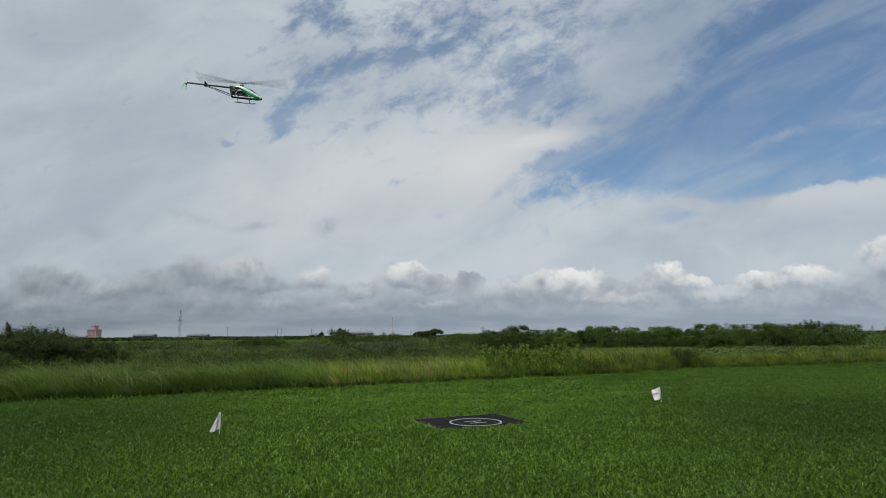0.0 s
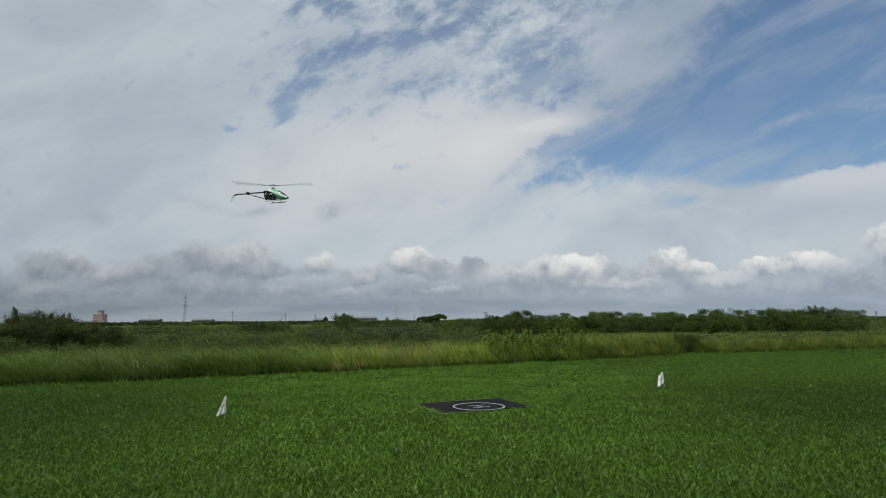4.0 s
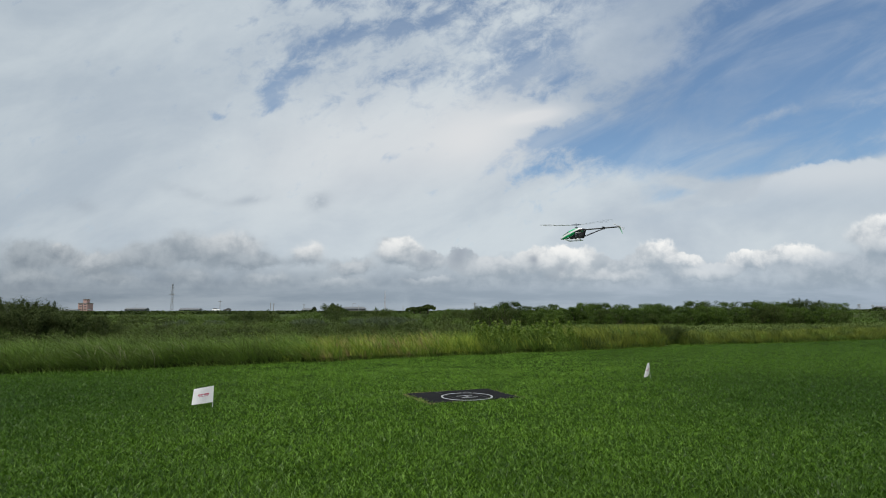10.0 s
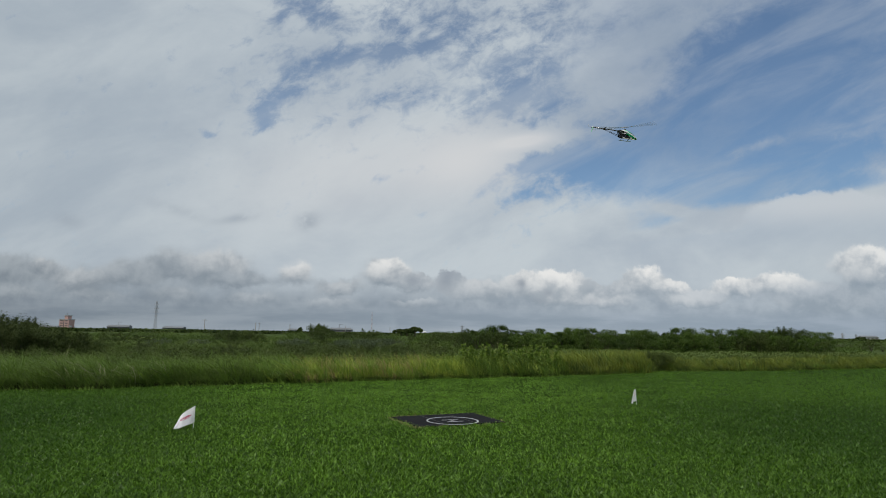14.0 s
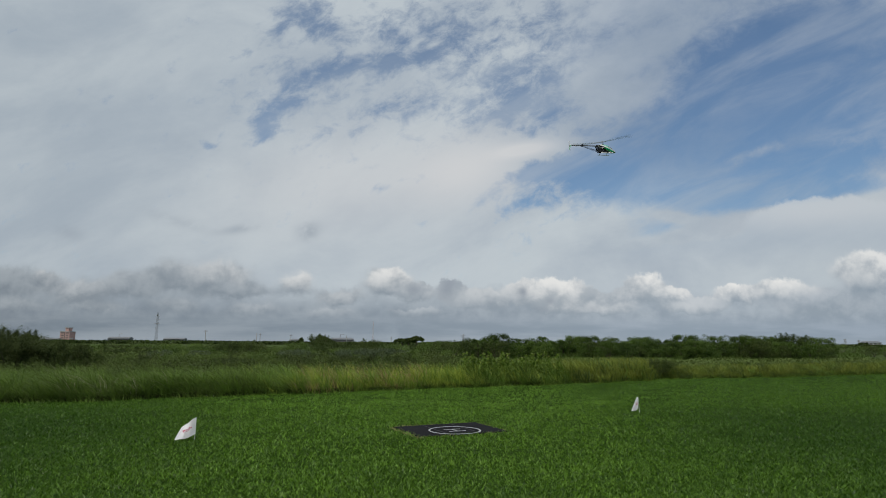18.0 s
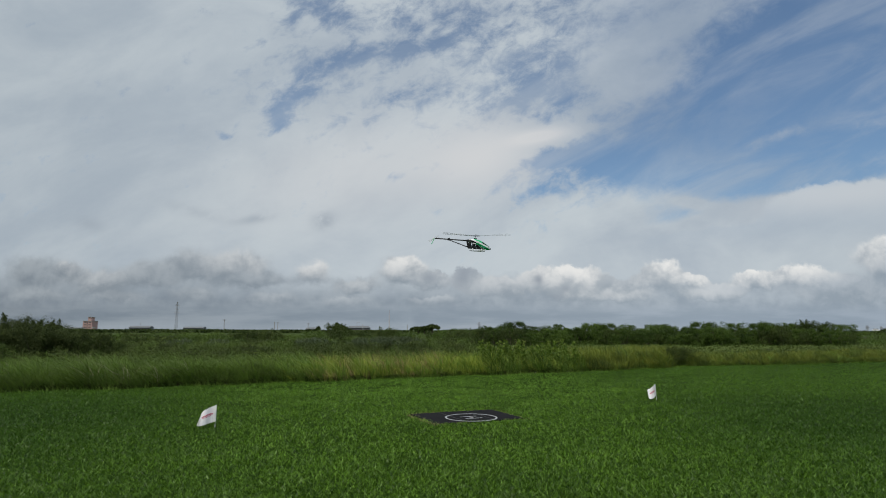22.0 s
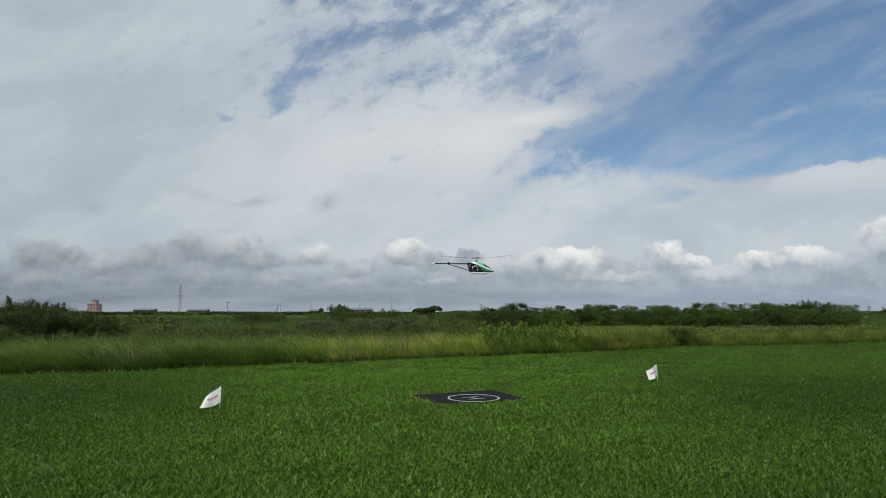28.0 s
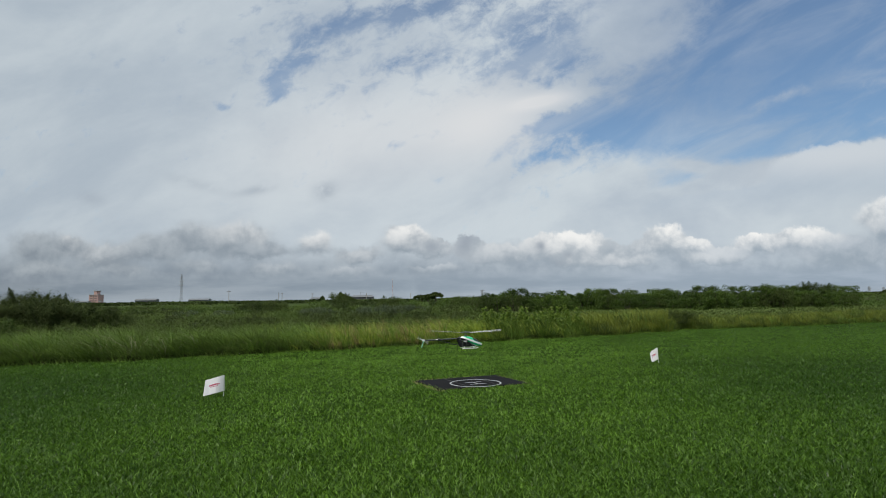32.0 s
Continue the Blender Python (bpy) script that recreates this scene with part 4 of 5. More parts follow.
def make_tall_grass():
    rng = np.random.default_rng(11)
    x = -24.0
    while x < 34.0:
        w = 2.0 if x < 12 else 2.6
        if x < -7.9:
            mix_, tall, label = {"dark_grass": 4600, "grass": 900, "reed": 1300, "plume": 100}, (0.55, 1.06), "tall dark green meadow grass bent by the wind"
        elif x < -4.6:
            mix_, tall, label = {"grass": 3900, "reed": 2800, "olive_grass": 250, "plume": 100}, (0.55, 1.06), "tall green meadow grass bent by the wind"
        elif x < -0.8:
            mix_, tall, label = {"grass": 2800, "rust_grass": 1400, "olive_grass": 1800}, (0.5, 0.95), "tall grass with reddish brown seed heads"
        elif x < 2.0:
            mix_, tall, label = {"grass": 2600, "olive_grass": 2900}, (0.5, 0.95), "tall bright yellow-green meadow grass"
        elif x < 5.2:
            mix_, tall, label = {"dark_grass": 2400, "grass": 1500, "reed": 1200, "olive_grass": 500}, (0.55, 1.0), "tall dark green grass mixed with weeds"
        elif x < 10.2:
            mix_, tall, label = {"dull_grass": 3300, "grass": 600, "reed": 1500}, (0.7, 1.08), "tall olive grass beginning to yellow"
        else:
            mix_, tall, label = {"dull_grass": 2600, "grass": 500, "reed": 1900}, (0.42, 0.74), "ochre-green meadow grass along the field edge"
        base = patch("tall_grass", label, x, x + w, 0.0, 5.0, mix_, tall, rng, "tall grass at the field edge", 1.35 if x < -4.6 else 0.85)
        # dead stems at its foot, coloured near black to stand for the shade there
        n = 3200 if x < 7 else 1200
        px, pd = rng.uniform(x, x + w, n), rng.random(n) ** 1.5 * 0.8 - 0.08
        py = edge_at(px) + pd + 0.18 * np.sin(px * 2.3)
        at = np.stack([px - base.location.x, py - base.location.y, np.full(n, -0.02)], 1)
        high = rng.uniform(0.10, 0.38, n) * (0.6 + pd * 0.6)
        foot = new("undergrowth", blades("undergrowth", at, high, rng.uniform(0.012, 0.028, n), WIND + rng.normal(0, 0.9, n), high * rng.uniform(0.3, 1.2, n), np.full(n, 1.6), MAT["shaded_thatch"], rng, 2))
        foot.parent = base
        tagged(foot, "dead stems at the foot, coloured dark for its shade", kind="stuff")
        # half-high green fringe that runs out into the mown grass
        n = 450
        px = rng.uniform(x, x + w, n)
        pd = 0.55 * rng.random(n) - 0.30 + 0.12 * np.sin(px * 5.1) * np.sin(px * 1.9)
        at = np.stack([px - base.location.x, edge_at(px) + pd + 0.18 * np.sin(px * 2.3) - base.location.y, np.full(n, -0.02)], 1)
        high = np.clip(0.12 + 0.42 * (pd + 0.30), 0.05, 0.5) * rng.uniform(0.5, 1.3, n)
        fringe = new("fringe", blades("fringe", at, high, rng.uniform(0.010, 0.020, n), WIND + rng.normal(0, 1.1, n), high * rng.uniform(0.3, 1.3, n), np.full(n, 1.8), MAT["grass"], rng, 2))
        fringe.parent = base
        tagged(fringe, "half-high green grass at the foot", kind="stuff")
        x += w
    # second belt, duller and higher, behind
    x = -34.0
    while x < 40.0:
        near = 9.0 if x < -9 else 5.0
        tall = (0.85, 1.25) if x < -9 else ((0.65, 1.02) if x < 2 else (0.3, 0.55))
        patch("reeds", "dull green reeds behind the tall grass", x, x + 4.0, near, 18.0, {"reed": 3000, "grass": 300}, tall, rng, "reeds")
        x += 4.0


make_tall_grass()


# ---- shrubs and trees ----
def make_shrub(label, leaf, high, broad, count, size, seed, spiky=0.0, long=1.6):
    """A multi-stemmed shrub: stems and a crown of leaf clumps with gaps. Returns the thing, built at the origin."""
    rng = np.random.default_rng(seed)
    base = thing("shrub", pose(0, 0, -50), label, "shrub", "shrubs round the field")
    tips = []
    for i in range(7):
        bm = bmesh.new()
        q, r = 2 * math.pi * (i + rng.random()) / 7, broad * rng.uniform(0.1, 0.38)
        tip = Vector((r * math.cos(q), r * math.sin(q), high * rng.uniform(0.55, 0.9)))
        knee = tip * 0.5 + Vector((0.06 * math.cos(q * 3), 0.06 * math.sin(q * 2), 0.0))
        rod(bm, (tip.x * 0.1, tip.y * 0.1, -0.05), knee, 0.035 * high / 2.5, 0.022 * high / 2.5, 6)
        rod(bm, knee, tip, 0.022 * high / 2.5, 0.008, 6)
        tips.append(tip)
        part("stem", bm, MAT["bark"], base)
    clumps = 58
    q, r = rng.uniform(0, 2 * math.pi, clumps), broad * 0.5 * np.sqrt(rng.random(clumps))
    z = high * (0.08 + 0.80 * rng.random(clumps) ** 0.9)
    r *= np.clip(1.25 - (z / high) ** 2 * 0.9, 0.2, 1.0)
    cx, cy, cr = r * np.cos(q), r * np.sin(q), high * rng.uniform(0.08, 0.18, clumps)
    pick = rng.integers(0, clumps, count)
    d = rng.normal(size=(count, 3))
    d /= np.linalg.norm(d, axis=1)[:, None]
    d[:, 2] = np.where((d[:, 2] < -0.1) & (rng.random(count) < 0.4), -d[:, 2], d[:, 2])  # few leaves under a clump
    facing = d + np.array([0, 0, 0.5])
    d *= (cr[pick] * (0.45 + 0.6 * rng.random(count) ** 0.5))[:, None]
    d[:, 2] *= 0.85
    at = np.stack([cx[pick], cy[pick], z[pick]], 1) + d
    if spiky:
        extra = int(count * spiky)
        k = rng.integers(0, len(tips), extra)
        s = rng.random(extra)
        top = np.array([tuple(t) for t in tips])[k]
        at2 = top * (0.72 + 0.42 * s)[:, None] + rng.normal(0, 0.11, (extra, 3)) * (1.2 - s)[:, None]
        at = np.concatenate([at, at2])
        facing = np.concatenate([facing, rng.normal(size=(extra, 3))])
    at[:, 2] = np.maximum(at[:, 2], 0.02)
    part("crown", leaves("crown", at, size, MAT[leaf], rng, long, facing, 0.42), MAT[leaf], base)
    return base


def spot(px, depth, width=1568.0):
    """x of a place straight through the picture's column px at that depth."""
    return (px - 784.0) / 1045.0 * depth


def make_shrubs():
    rng = random.Random(5)
    kinds = {
        "green": [make_shrub("leafy mid-green shrub among the reeds", "leaf", 2.6, 2.8, 7000, 0.045, 20 + i) for i in range(3)],
        "hedge": [make_shrub("dense dark green shrub in the hedge row", "hedge_leaf", 2.6, 3.0, 8500, 0.052, 30 + i) for i in range(4)],
        "dark": [make_shrub("dark green feathery shrub", "dark_leaf", 2.0, 2.4, 10000, 0.022, 40 + i, 0.25, 2.6) for i in range(3)],
        "brown": [make_shrub("feathery brownish green shrub before the reeds", "brown_leaf", 2.0, 2.4, 12000, 0.020, 50 + i, 0.35, 3.0) for i in range(3)],
        "grey": [make_shrub("grey-green low shrub among the reeds", "grey_leaf", 1.5, 2.4, 5000, 0.036, 60 + i, 0.0, 2.0) for i in range(2)],
    }

    def plant(kind, px, depth, top, broad=1.0):
        """top: height of the crown in metres."""
        source = rng.choice(kinds[kind])
        own = {"green": 2.6, "hedge": 2.6, "dark": 2.0, "brown": 2.0, "grey": 1.5}[kind]
        s = top / own
        copy_thing(source, pose(spot(px, depth), depth, 0, 0, 0, rng.uniform(0, 360)) @ Matrix.Diagonal((s * broad, s * broad, s, 1)))

    # long row of shrubs towards the far corner: column, height of its top line
    px = 790
    while px < 1500:
        depth = rng.uniform(54, 60)
        line = np.interp(px, (780, 830, 905, 960, 1050, 1110, 1200, 1270, 1340, 1400, 1480, 1500), (1.75, 2.1, 2.65, 2.35, 2.8, 2.5, 2.4, 2.75, 2.65, 2.8, 2.85, 2.4))
        plant("dark" if px > 1400 and rng.random() < 0.4 else "hedge", px, depth, line * rng.uniform(0.72, 1.0), rng.uniform(0.8, 1.4))
        if rng.random() < 0.8:
            plant("dark" if rng.random() < 0.2 else "hedge", px + rng.uniform(-8, 8), depth - rng.uniform(2, 5), line * rng.uniform(0.55, 0.8), 1.15)
        px += rng.uniform(11, 17)
    # dark clump before the reeds
    for px, depth, top in ((-40, 21, 1.75), (-12, 20.5, 1.7), (12, 21, 1.72), (30, 21, 1.85), (46, 21.5, 2.05), (58, 22, 2.25), (72, 21.5, 2.0), (88, 21, 1.9), (104, 21.5, 1.95), (122, 21.2, 1.75), (140, 21.6, 1.72), (158, 21.5, 1.62), (176, 22, 1.6), (196, 22.5, 1.5), (212, 22.5, 1.35)):
        plant("brown" if 25 < px < 130 else rng.choice(("dark", "brown")), px, depth, top, 0.95)
    for px, depth, top in ((-8, 19.4, 1.25), (14, 19.6, 1.2)):
        plant("green", px, depth, top, 1.1)
    # low bushes all along the horizon
    px = -60
    while px < 830:
        depth = rng.uniform(46, 62)
        plant("green" if rng.random() < 0.55 else "dark", px, depth, rng.uniform(1.28, 1.5) if px < 550 else rng.uniform(1.5, 1.75), rng.uniform(1.2, 1.7))
        px += rng.uniform(20, 34)
    for px, depth, top in ((445, 44, 1.75), (470, 45, 1.8), (490, 46, 1.7), (610, 42, 1.7), (640, 44, 1.65), (600, 60, 2.4), (690, 50, 2.0), (830, 48, 1.9)):
        plant("dark", px, depth, top, 1.1)
    for px, depth, top in ((545, 33, 1.25), (575, 34, 1.3), (640, 34, 1.3), (672, 35, 1.35), (705, 35, 1.35), (735, 36, 1.3), (400, 34, 1.2), (330, 33, 1.2)):
        plant("grey", px, depth, top, 1.0)
    # bushes standing in and behind the reeds
    px = 225
    while px < 830:
        plant(rng.choice(("green", "dark", "green", "brown")), px, rng.uniform(27, 32) + max(0, px - 500) * 0.012, rng.uniform(0.92, 1.12), rng.uniform(1.1, 1.6))
        plant(rng.choice(("green", "dark")), px + rng.uniform(0, 15), rng.uniform(36, 43), rng.uniform(1.12, 1.34), rng.uniform(1.2, 1.7))
        px += rng.uniform(17, 32)
    # a dark clump where the edge steps back
    for px, depth, top in ((1186, 28.5, 0.92), (1198, 28.8, 1.0), (1212, 29.0, 0.86)):
        plant("dark", px, depth, top, 1.0)
    # beyond the end of the row
    px = 1505
    while px < 1700:
        plant("green" if rng.random() < 0.5 else "dark", px, rng.uniform(80, 95), rng.uniform(1.3, 1.75), 1.5)
        px += rng.uniform(14, 24)
    for group in kinds.values():
        for source in group:
            for o in source.children_recursive:
                bpy.data.objects.remove(o)
            bpy.data.objects.remove(source)


make_shrubs()


def make_weeds():
    """Broad-leaved weeds standing in the grass where it is darkest."""
    rng = np.random.default_rng(31)
    sources = []
    for i in range(4):
        base = thing("weed", pose(0, 0, -50), "tall broad-leaved green weed standing in the grass", "weed", "weeds in the tall grass")
        bm = bmesh.new()
        rod(bm, (0, 0, -0.05), (0.03, 0.02, 1.05), 0.008, 0.004, 6)
        part("stem", bm, MAT["weed_leaf"], base)
        n = 130
        z = rng.uniform(0.15, 1.12, n)
        q = rng.uniform(0, 2 * math.pi, n)
        r = (0.24 - 0.15 * z) * rng.uniform(0.3, 1.0, n)
        part("foliage", leaves("foliage", np.stack([r * np.cos(q), r * np.sin(q), z], 1), 0.05, MAT["weed_leaf"], rng, 2.6), MAT["weed_leaf"], base)
        n = 11
        q, r = rng.uniform(0, 2 * math.pi, n), 0.13 * np.sqrt(rng.random(n))
        part("blossom", leaves("blossom", np.stack([r * np.cos(q) + 0.03, r * np.sin(q), rng.uniform(0.98, 1.14, n)], 1), 0.022, MAT["blossom"], rng, 1.2), MAT["blossom"], base, "pale yellowish flower head")
        sources.append(base)
    r = random.Random(8)
    for k in range(40):
        px = r.uniform(845, 1010)
        y = float(edge_at(spot(px, 24))) + r.uniform(0.5, 2.6)
        x = spot(px, y)
        s = r.uniform(0.75, 1.15)
        copy_thing(r.choice(sources), pose(x, float(edge_at(x)) + r.uniform(0.3, 2.4), 0, r.uniform(-6, 6), r.uniform(-12, -2), r.uniform(0, 360)) @ Matrix.Diagonal((s, s, s, 1)))
    for source in sources:
        for o in source.children_recursive:
            bpy.data.objects.remove(o)
        bpy.data.objects.remove(source)


make_weeds()


def mounds(x, y, tops, broad, each, size, leaf, rng, long, label):
    """Rounded low bushes run together: leaves on domes of height tops at x, y."""
    k = len(x)
    own = np.repeat(np.arange(k), each)
    d = rng.normal(size=(k * each, 3))
    d /= np.linalg.norm(d, axis=1)[:, None]
    d[:, 2] = np.abs(d[:, 2])
    wide = broad * rng.uniform(0.7, 1.4, k)
    fall = 0.7 + 0.36 * rng.random(k * each)
    at = np.stack([x[own] + d[:, 0] * wide[own] * fall, y[own] + d[:, 1] * wide[own] * fall, tops[own] * (0.45 + 0.55 * d[:, 2] * fall)], 1)
    ob = new("scrub", leaves("scrub", at, size, MAT[leaf], rng, long, d + np.array([0, 0, 0.3]), 0.6))
    tagged(ob, label, "scrub", kind="stuff")


def make_scrub():
    """Low tangled scrub that fills the ground between the reeds and the shrubs."""
    rng = np.random.default_rng(77)
    for x0, x1, back, deep, top, count, leaf in ((-26, 2.5, 3.0, 3.2, 1.10, 210, "dark_leaf"), (-26, 2.5, 3.0, 3.4, 1.06, 160, "brown_leaf"), (-26, 2.5, 3.6, 3.6, 1.05, 60, "reed"), (2.5, 36, 3.6, 2.6, 0.62, 170, "dark_leaf")):
        x = rng.uniform(x0, x1, count)
        y = edge_at(x) + back + deep * rng.random(count) + 0.4 * np.sin(x * 0.9)
        tops = np.where((x > -4) & (x < 2.5), top * 0.86, top) * (0.86 + 0.10 * np.sin(x * 0.8 + y) + 0.10 * rng.normal(size=count))
        mounds(x, y, tops, 0.42, 190, 0.030, leaf, rng, 2.4, "dark tangled scrub behind the tall grass")
    for leaf, count, y0, y1, low, high in (("reed", 420, 33, 46, 0.8, 1.12), ("leaf", 480, 42, 75, 0.85, 1.3)):
        y = rng.uniform(y0, y1, count)
        x = rng.uniform(-1, 1, count) * (y * 0.85 + 4)
        y = y + np.maximum(x, 0) * 0.25
        tops = low + (high - low) * (0.5 + 0.5 * np.sin(x * 0.55 + y * 0.21) * np.sin(x * 0.23 - y * 0.33 + 2) + 0.25 * np.sin(x * 1.7 + y))
        tops = np.where(x > 1.5, np.minimum(tops, 0.5), tops)
        mounds(x, y, tops, 1.15, 130, 0.085, leaf, rng, 2.0, "low tangled green scrub beyond the reeds")


make_scrub()


# ---- far buildings and masts ----
def make_block(px, depth, wide, high, storeys, columns):
    base = thing("apartment_building", pose(spot(px, depth), depth, 0), "distant pinkish apartment block with a rooftop penthouse", "building")
    bm = bmesh.new()
    box(bm, -wide / 2, wide / 2, 0, 10, 0, high)
    part("wall", bm, MAT["pink"], base)
    bm = bmesh.new()
    box(bm, -wide / 2 - 0.3, wide / 2 + 0.3, -0.3, 10.3, high, high + 0.5)
    part("roof", bm, MAT["concrete"], base)
    bm = bmesh.new()
    box(bm, -wide * 0.1, wide * 0.25, 2, 8, high + 0.5, high + 4.0)
    part("penthouse", bm, MAT["pink"], base)
    bm = bmesh.new()
    box(bm, -wide * 0.16, wide * 0.31, 1.5, 8.5, high + 4.0, high + 4.4)
    part("penthouse_roof", bm, MAT["concrete"], base)
    bm = bmesh.new()
    rod(bm, (-wide * 0.05, 5, high + 4), (-wide * 0.05, 5, high + 7), 0.15)
    part("aerial", bm, MAT["lattice"], base)
    bm = bmesh.new()
    box(bm, -wide * 0.06, wide * 0.02, -0.08, 0.02, 0.5, high - 0.4)
    part("stair_window", bm, MAT["glass"], base, "tall dark strip of stair windows")
    for s in range(storeys):
        z = high * (s + 0.35) / storeys
        for c in range(columns):
            x = -wide / 2 + wide * (c + 0.5) / columns
            bm = bmesh.new()
            box(bm, x - wide * 0.28 / columns, x + wide * 0.28 / columns, -0.06, 0.02, z, z + high * 0.42 / storeys)
            part("window", bm, MAT["glass"], base)
        if s > 1:
            continue
        bm = bmesh.new()
        box(bm, wide * 0.5, wide * 0.66, 0.5, 4, z - 0.5, z + 0.5)
        part("balcony", bm, MAT["pale"], base)


def make_shed(px, depth, wide, high, label, wall, ridge=0.0, mast=True):
    base = thing("shed", pose(spot(px, depth), depth, 0), label, "building", "far sheds")
    bm = bmesh.new()
    box(bm, -wide / 2, wide / 2, 0, 6, 0, high * 0.72)
    part("wall", bm, MAT[wall], base)
    bm = bmesh.new()
    for z, x, y0, y1 in ((high * 0.72, wide / 2 + 0.4, -0.5, 6.5),):
        rows = [[bm.verts.new((sx * x, y, z)) for sx, y in ((-1, y0), (1, y0), (1, y1), (-1, y1))], [bm.verts.new((sx * x * (1 - ridge), 3, high)) for sx in (-1, 1)]]
        a, b = rows
        bm.faces.new(a[::-1])
        bm.faces.new((a[0], a[1], b[1], b[0]))
        bm.faces.new((a[2], a[3], b[0], b[1]))
        bm.faces.new((a[1], a[2], b[1]))
        bm.faces.new((a[3], a[0], b[0]))
    part("roof", bm, MAT["roof"], base)
    for i in range(4):
        bm = bmesh.new()
        x = -wide / 2 + wide * (i + 0.5) / 4
        box(bm, x - wide * 0.07, x + wide * 0.07, -0.06, 0.02, high * 0.3, high * 0.6)
        part("window", bm, MAT["glass"], base)
    if mast:
        bm = bmesh.new()
        rod(bm, (-wide * 0.1, 4, high * 0.9), (-wide * 0.1, 4, high + 2.2), 0.12)
        rod(bm, (-wide * 0.1, 4, high + 2.1), (wide * 0.05, 4, high + 2.1), 0.1)
        part("aerial", bm, MAT["lattice"], base)


def make_pylon(px, depth, high, foot, mat_a, mat_b, arms, label, slim=1.0):
    base = thing("lattice_mast", pose(spot(px, depth), depth, 0), label, "mast", "far masts")
    levels = 9
    w = [foot * (1 - 0.62 * i / levels) / 2 for i in range(levels + 1)]
    z = [high * (i / levels) ** 0.9 for i in range(levels + 1)]
    t = depth * 0.00016 * slim
    for sx in (-1, 1):
        for sy in (-1, 1):
            bm = bmesh.new()
            for i in range(levels):
                rod(bm, (sx * w[i], sy * w[i], z[i]), (sx * w[i + 1], sy * w[i + 1], z[i + 1]), t, None, 5)
            part("leg", bm, mat_a, base)
    for i in range(levels):
        for sy in (-1, 1):
            bm = bmesh.new()
            rod(bm, (-w[i], sy * w[i], z[i]), (w[i + 1], sy * w[i + 1], z[i + 1]), t * 0.6, None, 4)
            rod(bm, (w[i], sy * w[i], z[i]), (-w[i + 1], sy * w[i + 1], z[i + 1]), t * 0.6, None, 4)
            rod(bm, (-w[i + 1], sy * w[i + 1], z[i + 1]), (w[i + 1], sy * w[i + 1], z[i + 1]), t * 0.6, None, 4)
            part("lattice", bm, mat_b if i % 2 else mat_a, base)
    for a, reach in arms:
        bm = bmesh.new()
        rod(bm, (-reach, 0, high * a), (reach, 0, high * a), t * 1.8, None, 5)
        rod(bm, (-reach, 0, high * a), (0, 0, high * (a + 0.05)), t * 0.7, None, 4)
        rod(bm, (reach, 0, high * a), (0, 0, high * (a + 0.05)), t * 0.7, None, 4)
        part("cross_arm", bm, mat_a, base)


def make_pole(px, depth, high, arm):
    base = thing("utility_pole", pose(spot(px, depth), depth, 0), "distant grey utility pole", "pole", "far utility poles")
    bm = bmesh.new()
    rod(bm, (0, 0, 0), (0, 0, high), 0.22, 0.15, 8)
    part("pole", bm, MAT["concrete"], base)
    if arm:
        bm = bmesh.new()
        box(bm, -arm, arm, -0.12, 0.12, high - 0.7, high - 0.45)
        part("cross_arm", bm, MAT["lattice"], base)


def make_far_tree(px, depth, high, broad, seed, flat):
    rng = np.random.default_rng(seed)
    base = thing("tree", pose(spot(px, depth), depth, 0), "distant dark tree with a broad flat crown", "tree", "far trees")
    bm = bmesh.new()
    rod(bm, (0, 0, 0), (0, 0, high * 0.6), 0.35, 0.2, 8)
    for q in range(5):
        c, s = math.cos(q * 1.26), math.sin(q * 1.26)
        rod(bm, (0, 0, high * 0.5), (broad * 0.3 * c, broad * 0.3 * s, high * 0.75), 0.15, 0.06, 6)
    part("trunk", bm, MAT["bark"], base)
    clumps, count = 60, 3200
    q, r = rng.uniform(0, 2 * math.pi, clumps), broad * 0.5 * np.sqrt(rng.random(clumps))
    z = high * (1 - (0.10 if flat < 0.2 else 0.75) * rng.random(clumps) ** 0.8 - max(flat, 0.8 if flat < 0.2 else 0) * 0.4 * (r / broad * 2) ** 2)
    pick = rng.integers(0, clumps, count)
    d = rng.normal(size=(count, 3))
    d /= np.linalg.norm(d, axis=1)[:, None]
    d *= (high * (0.12 if flat < 0.2 else 0.17) * rng.random(count) ** 0.4)[:, None]
    at = np.stack([(r * np.cos(q))[pick], (r * np.sin(q))[pick], z[pick] - high * 0.1], 1) + d
    part("crown", leaves("crown", at, 0.42, MAT["dark_leaf"], rng), MAT["dark_leaf"], base)


